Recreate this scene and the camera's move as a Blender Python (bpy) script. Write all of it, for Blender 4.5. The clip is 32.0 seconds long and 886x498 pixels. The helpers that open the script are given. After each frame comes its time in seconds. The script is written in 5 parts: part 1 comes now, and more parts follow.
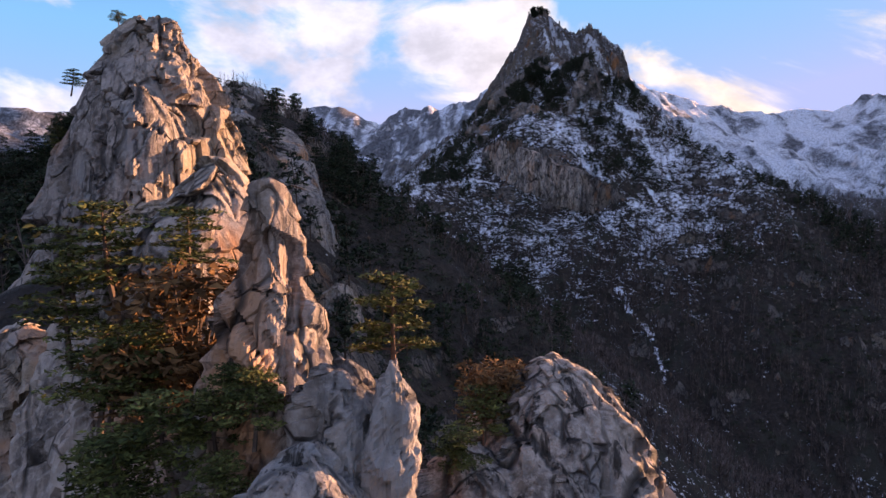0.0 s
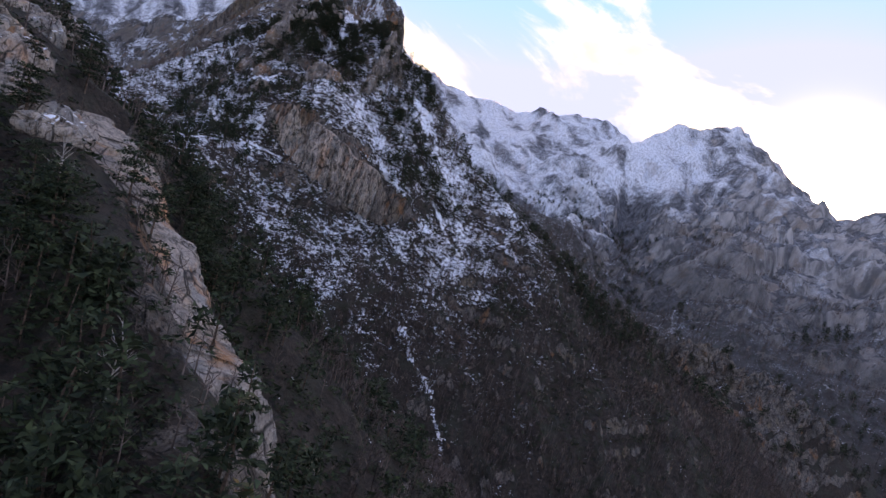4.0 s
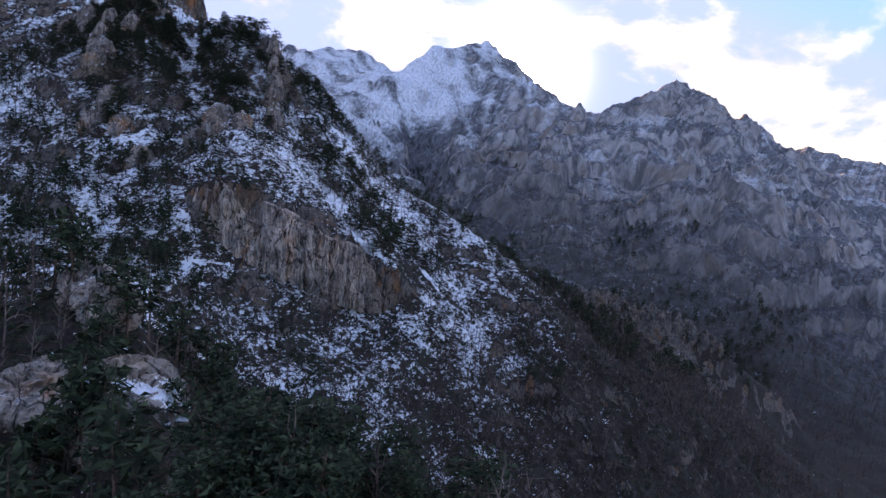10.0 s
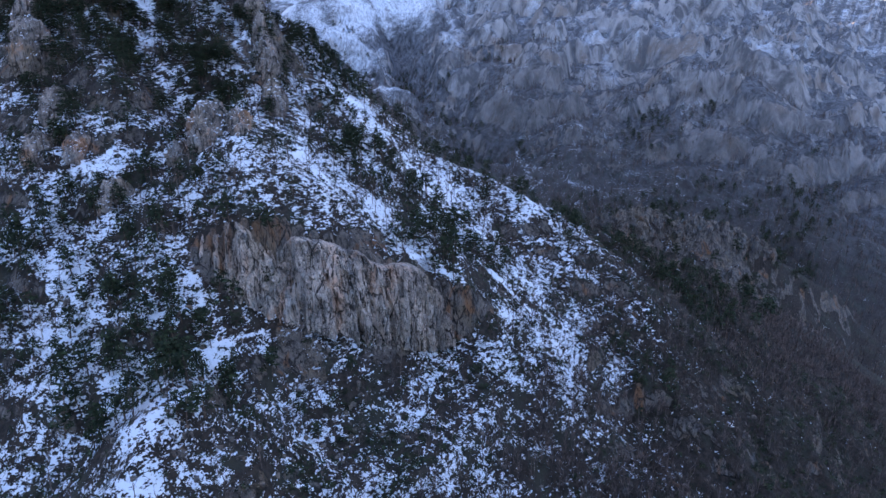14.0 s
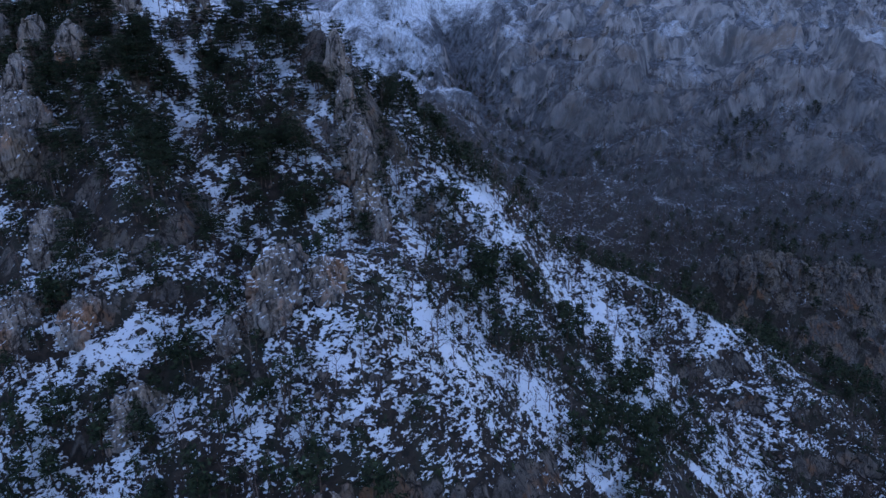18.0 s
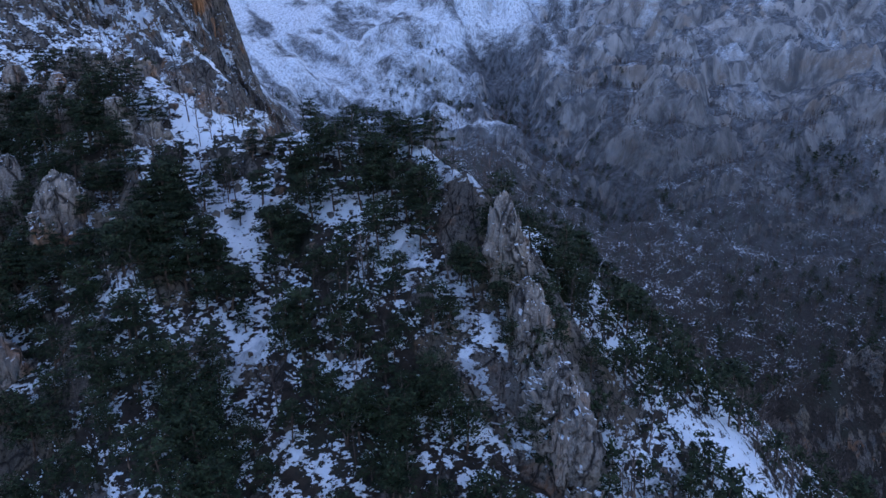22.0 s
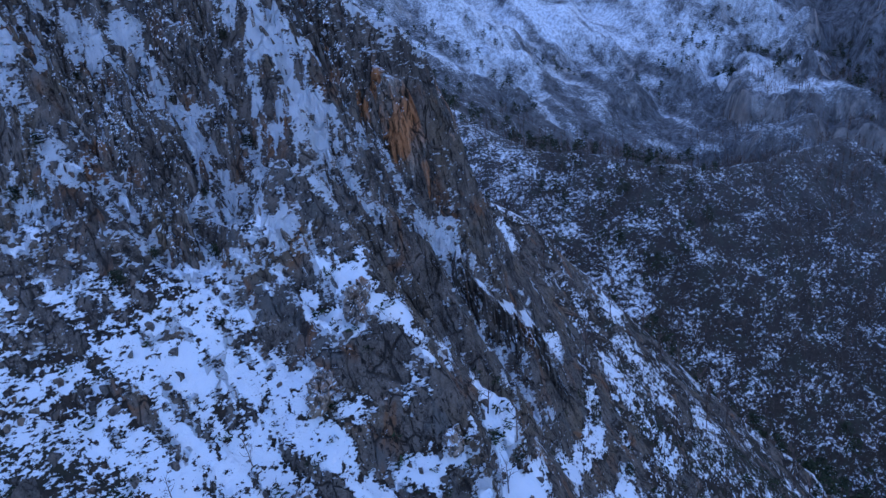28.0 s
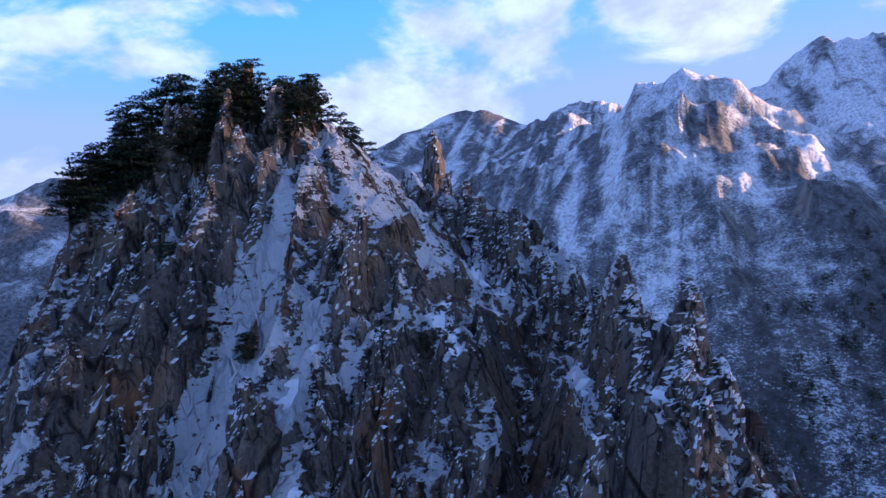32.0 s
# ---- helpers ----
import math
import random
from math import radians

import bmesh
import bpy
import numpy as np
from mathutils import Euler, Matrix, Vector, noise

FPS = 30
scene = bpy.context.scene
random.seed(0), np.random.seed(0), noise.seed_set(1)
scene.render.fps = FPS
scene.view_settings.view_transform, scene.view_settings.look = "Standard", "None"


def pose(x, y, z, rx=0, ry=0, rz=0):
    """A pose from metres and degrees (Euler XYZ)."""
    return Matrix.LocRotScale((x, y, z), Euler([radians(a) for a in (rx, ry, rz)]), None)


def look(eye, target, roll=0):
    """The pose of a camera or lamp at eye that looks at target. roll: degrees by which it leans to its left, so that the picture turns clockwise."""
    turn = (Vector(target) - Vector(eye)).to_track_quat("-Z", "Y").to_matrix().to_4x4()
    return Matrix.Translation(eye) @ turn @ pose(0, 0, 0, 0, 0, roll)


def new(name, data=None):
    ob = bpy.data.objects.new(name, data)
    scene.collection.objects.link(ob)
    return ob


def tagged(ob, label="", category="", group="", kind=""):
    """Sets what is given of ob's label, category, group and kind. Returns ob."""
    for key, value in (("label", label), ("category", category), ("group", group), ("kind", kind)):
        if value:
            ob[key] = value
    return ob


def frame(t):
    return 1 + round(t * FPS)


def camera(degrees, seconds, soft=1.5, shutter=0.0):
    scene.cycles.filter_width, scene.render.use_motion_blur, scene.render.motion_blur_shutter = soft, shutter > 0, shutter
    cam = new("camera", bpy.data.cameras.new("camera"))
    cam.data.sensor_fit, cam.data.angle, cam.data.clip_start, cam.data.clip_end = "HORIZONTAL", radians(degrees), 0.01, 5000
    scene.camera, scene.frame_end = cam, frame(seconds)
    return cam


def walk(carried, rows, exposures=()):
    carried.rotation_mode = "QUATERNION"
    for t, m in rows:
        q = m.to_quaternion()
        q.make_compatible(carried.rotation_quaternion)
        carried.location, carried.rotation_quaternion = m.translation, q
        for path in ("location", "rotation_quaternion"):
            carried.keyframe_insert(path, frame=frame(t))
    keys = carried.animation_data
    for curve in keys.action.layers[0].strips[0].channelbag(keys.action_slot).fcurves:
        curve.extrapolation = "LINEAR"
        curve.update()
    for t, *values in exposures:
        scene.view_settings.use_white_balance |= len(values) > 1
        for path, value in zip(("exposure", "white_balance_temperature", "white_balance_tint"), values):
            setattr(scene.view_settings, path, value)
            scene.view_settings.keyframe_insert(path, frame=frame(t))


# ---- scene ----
cam = camera(69.6, 32.0)
METRES, EYE, TILT, LEAN, TURN = 600.0, 150.0, -3.0, 0.0, 0.0
ROWS = [
    (0.0, 0.0, 0.0, 0.0, 0.0, 0.0, -0.0),
    (0.5, -0.0054, 0.0094, 0.0071, -0.42, -0.61, -1.14),
    (1.0, -0.0105, 0.0176, 0.0134, 0.58, -0.82, -2.57),
    (1.5, -0.0184, 0.0277, 0.0208, 0.82, -0.76, -4.99),
    (2.0, -0.0268, 0.0367, 0.0271, -2.87, -0.43, -7.13),
    (2.5, -0.0368, 0.0472, 0.0339, -11.55, -0.11, -9.68),
    (3.0, -0.0459, 0.0566, 0.0396, -18.03, -1.2, -11.94),
    (3.5, -0.0564, 0.0683, 0.0452, -24.37, -2.99, -14.2),
    (4.0, -0.0654, 0.0794, 0.0491, -29.65, -4.01, -16.05),
    (4.5, -0.0742, 0.0919, 0.0512, -34.26, -4.88, -17.66),
    (6.5, -0.1053, 0.1551, 0.0535, -43.85, -3.27, -20.38),
    (7.0, -0.1122, 0.1702, 0.0561, -45.04, -3.21, -19.55),
    (7.5, -0.1174, 0.1855, 0.0609, -46.39, -3.1, -17.96),
    (8.0, -0.1214, 0.1995, 0.0672, -47.74, -3.35, -15.71),
    (8.5, -0.1245, 0.2134, 0.0748, -49.09, -3.93, -12.65),
    (9.0, -0.126, 0.2245, 0.0817, -50.22, -4.77, -9.8),
    (9.5, -0.1267, 0.2357, 0.0891, -51.84, -5.87, -6.69),
    (10.0, -0.1262, 0.2456, 0.0956, -53.17, -6.56, -4.76),
    (10.5, -0.1246, 0.2563, 0.1021, -54.5, -7.77, -3.1),
    (11.0, -0.1216, 0.2657, 0.1085, -55.4, -8.92, -1.93),
    (11.5, -0.1171, 0.275, 0.1146, -55.87, -10.6, -1.02),
    (12.0, -0.1114, 0.2846, 0.1204, -56.19, -13.05, -0.3),
    (12.5, -0.1064, 0.2924, 0.1238, -56.55, -14.36, 0.21),
    (13.0, -0.0995, 0.3023, 0.1271, -56.86, -15.59, 0.82),
    (13.5, -0.0927, 0.3112, 0.1295, -56.6, -16.08, 1.4),
    (14.0, -0.0843, 0.3215, 0.1324, -55.55, -16.23, 2.16),
    (14.5, -0.0768, 0.3308, 0.1347, -54.5, -16.16, 2.7),
    (16.5, -0.0437, 0.3748, 0.1479, -52.5, -16.43, 3.23),
    (17.0, -0.0352, 0.3878, 0.1537, -52.02, -16.89, 3.19),
    (17.5, -0.0272, 0.4002, 0.1591, -51.87, -17.31, 3.19),
    (18.0, -0.0192, 0.4128, 0.1648, -51.8, -17.52, 3.21),
    (18.5, -0.0121, 0.425, 0.1697, -51.73, -17.69, 3.31),
    (19.0, -0.0056, 0.4368, 0.1744, -51.38, -17.73, 3.46),
    (19.5, 0.0009, 0.4488, 0.1788, -51.2, -17.65, 3.52),
    (20.0, 0.008, 0.4616, 0.1832, -51.2, -17.51, 3.58),
    (20.5, 0.0136, 0.4723, 0.186, -51.27, -17.33, 3.63),
    (21.0, 0.0198, 0.4842, 0.189, -51.3, -17.04, 3.75),
    (21.5, 0.0262, 0.495, 0.1922, -50.66, -16.35, 4.12),
    (22.0, 0.0344, 0.5069, 0.1959, -50.23, -16.16, 4.43),
    (22.5, 0.0421, 0.5168, 0.2005, -49.4, -16.23, 4.83),
    (23.0, 0.0516, 0.5282, 0.2071, -47.95, -16.9, 5.38),
    (23.5, 0.0606, 0.5389, 0.2137, -46.69, -17.33, 6.02),
    (24.0, 0.0712, 0.5511, 0.2213, -45.01, -17.8, 6.68),
    (24.5, 0.0811, 0.5627, 0.2287, -43.18, -18.38, 7.24),
    (25.0, 0.0909, 0.5743, 0.236, -41.19, -18.74, 7.91),
    (25.5, 0.1013, 0.5868, 0.2426, -39.14, -19.16, 8.52),
    (27.5, 0.1447, 0.6426, 0.2616, -29.96, -20.64, 9.59),
    (28.0, 0.1554, 0.6579, 0.2645, -27.49, -20.66, 9.24),
    (28.5, 0.1664, 0.675, 0.2686, -25.09, -20.15, 9.03),
    (29.0, 0.1779, 0.6933, 0.2725, -21.75, -19.19, 8.87),
    (29.5, 0.187, 0.7105, 0.2748, -16.68, -17.95, 8.87),
    (30.0, 0.1951, 0.7309, 0.2784, -5.61, -13.94, 9.27),
    (30.5, 0.1997, 0.7485, 0.2823, 6.28, -9.89, 7.9),
    (31.0, 0.2008, 0.7663, 0.2887, 13.73, -7.08, 5.21),
    (31.5, 0.1983, 0.7836, 0.2978, 16.44, -4.49, 3.45),
    (32.0, 0.1939, 0.7995, 0.3099, 18.35, -1.99, 2.61),
]
walk(cam, [(t, pose(0, 0, EYE, TILT, LEAN, TURN) @ pose(METRES * x, METRES * y, METRES * z, 90 + pitch, roll, yaw)) for t, x, y, z, yaw, pitch, roll in ROWS],
     exposures=[(0.0, 1.72, 6100, 20), (4.0, 2.25, 6800, 20), (7.0, 2.22, 6200, 18), (10.0, 2.1, 5900, 16), (14.0, 2.65, 5450, 12), (17.0, 1.9, 5200, 12), (21.0, 2.05, 5250, 11), (25.0, 2.5, 5300, 12), (28.0, 2.12, 4750, 13), (30.0, 2.15, 4550, 12), (31.0, 1.9, 4450, 13), (32.0, 1.62, 4650, 17)])

# ---- sky, sun ----
SUN_AZ, SUN_EL = 58.5, 7.9          # degrees: azimuth from +y towards +x, height over the horizon
sun_way = Vector((math.sin(radians(SUN_AZ)) * math.cos(radians(SUN_EL)), math.cos(radians(SUN_AZ)) * math.cos(radians(SUN_EL)), math.sin(radians(SUN_EL))))
sun_data = bpy.data.lights.new("sun", "SUN")
sun_data.energy, sun_data.angle, sun_data.color = 5.0, radians(0.6), (1.0, 0.54, 0.27)
sun = new("sun", sun_data)
sun.matrix_world = look(sun_way * 100, (0, 0, 0))


class Nodes:
    """A short hand for building node trees."""

    def __init__(self, tree):
        self.tree = tree
        tree.nodes.clear()

    def add(self, kind, inputs=None, **settings):
        n = self.tree.nodes.new(kind)
        for k, v in settings.items():
            setattr(n, k, v)
        for k, v in (inputs or {}).items():
            self.put(n.inputs[k], v)
        return n

    def put(self, socket, v):
        if isinstance(v, bpy.types.NodeSocket):
            self.tree.links.new(v, socket)
        elif isinstance(v, bpy.types.Node):
            self.tree.links.new(v.outputs[0], socket)
        else:
            socket.default_value = v

    def math(self, op, a, b=0.0, c=0.0, clamp=False):
        n = self.add("ShaderNodeMath", operation=op, use_clamp=clamp)
        self.put(n.inputs[0], a), self.put(n.inputs[1], b), self.put(n.inputs[2], c)
        return n.outputs[0]

    def step(self, v, lo, hi, to0=0.0, to1=1.0):
        n = self.add("ShaderNodeMapRange", interpolation_type="SMOOTHSTEP")
        for i, x in enumerate((v, lo, hi, to0, to1)):
            self.put(n.inputs[i], x)
        return n.outputs[0]

    def mix(self, f, a, b):
        n = self.add("ShaderNodeMix", data_type="RGBA")
        self.put(n.inputs[0], f), self.put(n.inputs[6], a), self.put(n.inputs[7], b)
        return n.outputs[2]

    def noise(self, vec, scale, detail=4.0, rough=0.55, dist=0.0):
        n = self.add("ShaderNodeTexNoise", {"Vector": vec, "Scale": scale, "Detail": detail, "Roughness": rough, "Distortion": dist})
        return n.outputs["Fac"]

    def stretch(self, vec, s, turn=(0, 0, 0)):
        n = self.add("ShaderNodeMapping", {"Vector": vec})
        n.inputs["Scale"].default_value = s
        n.inputs["Rotation"].default_value = turn
        return n.outputs[0]


def rgb(r, g, b):
    return (r, g, b, 1.0)


world = bpy.data.worlds.new("sky")
scene.world = world
world.use_nodes = True
N = Nodes(world.node_tree)
way = N.add("ShaderNodeTexCoord").outputs["Generated"]
sky = N.add("ShaderNodeTexSky", sky_type="NISHITA", sun_disc=False, sun_elevation=radians(SUN_EL), sun_rotation=radians(SUN_AZ), altitude=900.0, air_density=1.0, dust_density=0.25, ozone_density=2.5)
sep = N.add("ShaderNodeSeparateXYZ", {0: way})
puff = N.noise(N.stretch(way, (1.0, 1.0, 1.9)), 2.9, 8.0, 0.56, 0.35)
billow = N.noise(N.stretch(way, (1.0, 1.0, 1.6)), 9.0, 6.0, 0.6)
dot = N.add("ShaderNodeVectorMath", operation="DOT_PRODUCT")
N.put(dot.inputs[0], way)
dot.inputs[1].default_value = sun_way
near_sun = N.step(dot.outputs["Value"], 0.40, 0.99)
cloud = N.step(N.math("ADD", puff, N.math("MULTIPLY", near_sun, 0.02)), 0.475, 0.57)
cloud = N.math("MULTIPLY", cloud, N.step(sep.outputs[2], -0.02, 0.06))
cloud_tint = N.mix(near_sun, rgb(0.86, 0.82, 0.86), rgb(1.0, 0.82, 0.56))
cloud_power = N.math("MULTIPLY", N.step(near_sun, 0.0, 1.0, 3.3, 4.0), N.step(billow, 0.3, 0.7, 0.72, 1.15))
sky_lit = N.add("ShaderNodeVectorMath", operation="MULTIPLY")
N.put(sky_lit.inputs[0], sky.outputs[0])
N.put(sky_lit.inputs[1], N.mix(near_sun, rgb(0.95, 1.06, 1.38), rgb(0.60, 0.62, 0.72)))
sky_top = N.add("ShaderNodeVectorMath", operation="MINIMUM")
N.put(sky_top.inputs[0], sky_lit.outputs[0])
sky_top.inputs[1].default_value = (1.50, 1.68, 2.50)
cloud_lit = N.add("ShaderNodeVectorMath", operation="SCALE")
N.put(cloud_lit.inputs[0], cloud_tint), N.put(cloud_lit.inputs["Scale"], cloud_power)
glow = N.math("MULTIPLY", N.math("POWER", N.math("MAXIMUM", dot.outputs["Value"], 0.0), 700.0), 40.0)
glow_lit = N.add("ShaderNodeVectorMath", operation="SCALE")
glow_lit.inputs[0].default_value = (1.0, 0.80, 0.50)
N.put(glow_lit.inputs["Scale"], glow)
both = N.add("ShaderNodeVectorMath", operation="ADD")
N.put(both.inputs[0], N.mix(N.math("MULTIPLY", cloud, 0.92), sky_top.outputs[0], cloud_lit.outputs[0])), N.put(both.inputs[1], glow_lit.outputs[0])
back = N.add("ShaderNodeBackground", {"Color": both.outputs[0], "Strength": 0.11})
N.add("ShaderNodeOutputWorld", {"Surface": back})


# ---- materials ----
def material(name):
    m = bpy.data.materials.new(name)
    m.use_nodes = True
    return m, Nodes(m.node_tree)


def finish(n, colour, rough, bump=None, strength=0.5, distance=0.3, spec=0.3, extra=None):
    b = n.add("ShaderNodeBsdfPrincipled", {"Base Color": colour, "Roughness": rough, "Specular IOR Level": spec})
    if bump is not None:
        h = n.add("ShaderNodeBump", {"Height": bump, "Strength": strength, "Distance": distance})
        n.put(b.inputs["Normal"], h.outputs[0])
    for k, v in (extra or {}).items():
        n.put(b.inputs[k], v)
    n.add("ShaderNodeOutputMaterial", {"Surface": b})


def place(n):
    return n.add("ShaderNodeNewGeometry").outputs["Position"]


def granite(n, p, warm, gain=1.0, lines=0.85, rust_at=0.54):
    """Colour and relief of weathered granite: streaks down the face, dark lichen, rusty stains, joints."""
    streak = n.noise(n.stretch(p, (1.0, 1.0, 0.16)), 0.55, 6.0, 0.62, 0.6)
    grain = n.noise(p, 3.6, 6.0, 0.7)
    patch = n.noise(p, 0.11, 4.0, 0.55, 0.4)
    rust = n.step(n.noise(n.stretch(p, (1, 1, 0.45)), 0.16, 4.0, 0.6, 0.8), rust_at, rust_at + 0.16)
    bent = n.add("ShaderNodeTexNoise", {"Vector": p, "Scale": 0.35, "Detail": 3.0}).outputs["Color"]
    bent = n.add("ShaderNodeVectorMath", {0: p, 1: n.add("ShaderNodeVectorMath", {0: bent, "Scale": 1.5}, operation="SCALE").outputs[0]}, operation="ADD").outputs[0]
    joint = n.add("ShaderNodeTexVoronoi", {"Vector": n.stretch(bent, (1.0, 1.0, 0.28), (0.25, 0.35, 0.4)), "Scale": 0.36}, feature="DISTANCE_TO_EDGE").outputs["Distance"]
    crack = n.math("MULTIPLY", n.step(joint, 0.0, 0.05, 1.0, 0.0), n.step(n.noise(p, 0.25, 2.0), 0.38, 0.55))
    split = n.add("ShaderNodeTexVoronoi", {"Vector": n.stretch(bent, (1.0, 1.0, 0.42), (-0.2, 0.5, 0.9)), "Scale": 0.95}, feature="DISTANCE_TO_EDGE").outputs["Distance"]
    crack = n.math("MAXIMUM", crack, n.math("MULTIPLY", n.step(split, 0.0, 0.05, 0.8, 0.0), n.step(n.noise(p, 0.4, 2.0), 0.48, 0.60)))
    fine = n.noise(n.stretch(p, (1.0, 1.0, 0.13), (0.12, 0.1, 0.0)), 1.9, 5.0, 0.68, 0.5)
    c = n.mix(n.step(streak, 0.32, 0.66), rgb(0.042 * gain, 0.036 * gain, 0.032 * gain), rgb(0.225 * gain, 0.186 * gain, 0.152 * gain))
    c = n.mix(n.math("MULTIPLY", n.step(grain, 0.42, 0.66), 0.6), c, rgb(0.30 * gain, 0.262 * gain, 0.225 * gain))
    c = n.mix(n.math("MULTIPLY", n.step(patch, 0.48, 0.65), 0.45), c, rgb(0.060 * gain, 0.053 * gain, 0.048 * gain))
    c = n.mix(n.math("MULTIPLY", n.step(n.noise(n.stretch(p, (1, 1, 0.6)), 0.09, 4.0, 0.6, 0.5), 0.50, 0.66), 0.55 * warm), c, rgb(0.21 * gain, 0.150 * gain, 0.078 * gain))
    c = n.mix(n.math("MULTIPLY", n.step(n.noise(n.stretch(p, (1, 1, 0.5), (0, 0, 1.0)), 0.21, 4.0, 0.6, 0.5), 0.54, 0.66), 0.6), c, rgb(0.150 * gain, 0.148 * gain, 0.142 * gain))
    c = n.mix(n.math("MULTIPLY", rust, warm), c, rgb(0.25 * gain, 0.120 * gain, 0.050 * gain))
    c = n.mix(n.step(fine, 0.37, 0.47, lines, 0.0), c, rgb(0.016, 0.014, 0.012))
    c = n.mix(n.math("MULTIPLY", crack, 0.88), c, rgb(0.025, 0.022, 0.02))
    h = n.math("ADD", n.math("ADD", n.math("MULTIPLY", streak, 0.45), n.math("MULTIPLY", fine, 0.7)), n.math("MULTIPLY", grain, 0.45))
    h = n.math("SUBTRACT", h, n.math("MULTIPLY", crack, 1.3))
    return c, h


def make_ground():
    m, n = material("mountain_ground")
    p = place(n)
    snow_want = n.add("ShaderNodeAttribute", attribute_name="snow").outputs["Fac"]
    rock_want = n.add("ShaderNodeAttribute", attribute_name="rock").outputs["Fac"]
    rc, rh = granite(n, p, 0.8, 1.12, 0.95)
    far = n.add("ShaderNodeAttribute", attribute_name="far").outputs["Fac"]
    # far cliffs: stone colour lifted with distance, standing in for haze
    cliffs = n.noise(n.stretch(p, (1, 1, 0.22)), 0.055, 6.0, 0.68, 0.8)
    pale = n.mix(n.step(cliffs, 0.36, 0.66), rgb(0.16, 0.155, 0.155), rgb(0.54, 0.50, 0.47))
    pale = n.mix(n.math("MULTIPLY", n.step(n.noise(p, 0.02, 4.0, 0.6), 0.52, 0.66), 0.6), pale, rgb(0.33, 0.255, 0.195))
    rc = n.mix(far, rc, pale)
    litter = n.noise(p, 0.9, 6.0, 0.7)
    brush = n.noise(p, 0.12, 4.0, 0.6)
    g = n.mix(n.step(litter, 0.3, 0.75), rgb(0.010, 0.009, 0.007), rgb(0.062, 0.045, 0.033))
    g = n.mix(n.math("MULTIPLY", n.step(brush, 0.5, 0.62), 0.7), g, rgb(0.035, 0.036, 0.024))
    # far leafless woods, greyed and lightened as haze would do
    hazed_wood = n.mix(n.step(n.noise(n.stretch(p, (1, 1, 0.30)), 0.16, 6.0, 0.78), 0.35, 0.68), rgb(0.036, 0.036, 0.038), rgb(0.19, 0.19, 0.20))
    g = n.mix(far, g, hazed_wood)
    rock = n.step(n.math("ADD", rock_want, n.math("MULTIPLY", n.math("SUBTRACT", n.noise(p, 0.14, 5.0, 0.6, 0.5), 0.5), 1.5)), 0.42, 0.58)
    faces = n.math("MULTIPLY", n.math("SUBTRACT", n.noise(n.stretch(p, (1, 1, 0.30)), 0.024, 5.0, 0.62, 0.6), 0.5), n.math("MULTIPLY", far, 3.0))
    rock = n.math("MAXIMUM", n.math("MULTIPLY", rock, n.math("SUBTRACT", 1.0, far)), n.math("MULTIPLY", n.step(n.math("ADD", n.math("ADD", rock_want, faces), n.math("MULTIPLY", n.math("SUBTRACT", cliffs, 0.5), 0.9)), 0.50, 0.70), far))
    c = n.mix(rock, g, rc)
    pat = n.noise(n.stretch(p, (1, 1, 1.5)), 0.085, 5.0, 0.6, 0.2)
    fine = n.noise(n.stretch(p, (1, 1, 2.0)), 0.50, 5.0, 0.74, 0.1)
    speck = n.noise(n.stretch(p, (1, 1, 2.0)), 1.7, 3.0, 0.6)
    s = n.math("ADD", n.math("MULTIPLY", n.math("SUBTRACT", pat, 0.5), 1.25), n.math("ADD", n.math("MULTIPLY", n.math("SUBTRACT", fine, 0.5), 2.1), n.math("MULTIPLY", n.math("SUBTRACT", speck, 0.5), n.math("MULTIPLY_ADD", far, -1.2, 1.3))))
    wide = n.math("MULTIPLY", n.math("SUBTRACT", n.noise(n.stretch(p, (1, 1, 0.6)), 0.014, 5.0, 0.62, 0.8), 0.5), n.math("MULTIPLY", far, 1.6))
    snow = n.step(n.math("ADD", n.math("ADD", s, wide), snow_want), 0.47, 0.53)
    sieve = n.step(n.noise(n.stretch(p, (1, 1, 0.22)), 0.34, 5.0, 0.75), 0.34, 0.58, 0.30, 0.95)
    soft_snow = n.math("MULTIPLY", n.step(n.math("ADD", n.math("ADD", n.math("MULTIPLY", s, 0.55), wide), snow_want), 0.16, 0.66), sieve)
    snow = n.math("ADD", n.math("MULTIPLY", snow, n.math("SUBTRACT", 1.0, far)), n.math("MULTIPLY", soft_snow, far))
    c = n.mix(snow, c, rgb(0.84, 0.86, 0.90))
    h = n.math("ADD", n.math("MULTIPLY", rock, rh), n.math("MULTIPLY", litter, 0.6))
    h = n.math("ADD", h, n.math("MULTIPLY", snow, 0.5))
    finish(n, c, n.mix(snow, rgb(0.9, 0.9, 0.9), rgb(0.6, 0.6, 0.6)), h, 1.0, 1.1)
    return m


def make_rock(name, warm, snow_cut, gain=1.0, lines=0.85, lie_scale=0.3, rust_at=0.54, lie=(1.0, 1.1), relief=0.6):
    m, n = material(name)
    p = place(n)
    c, h = granite(n, p, warm, gain, lines, rust_at)
    nz = n.add("ShaderNodeSeparateXYZ", {0: n.add("ShaderNodeNewGeometry").outputs["True Normal"]}).outputs[2]
    lies = n.math("ADD", n.math("MULTIPLY", nz, lie[0]), n.math("MULTIPLY", n.math("SUBTRACT", n.noise(p, lie_scale, 5, 0.55), 0.5), lie[1]))
    snow = n.step(lies, snow_cut, snow_cut + 0.06)
    c = n.mix(snow, c, rgb(0.85, 0.87, 0.91))
    finish(n, c, 0.85, h, 0.9, relief)
    return m


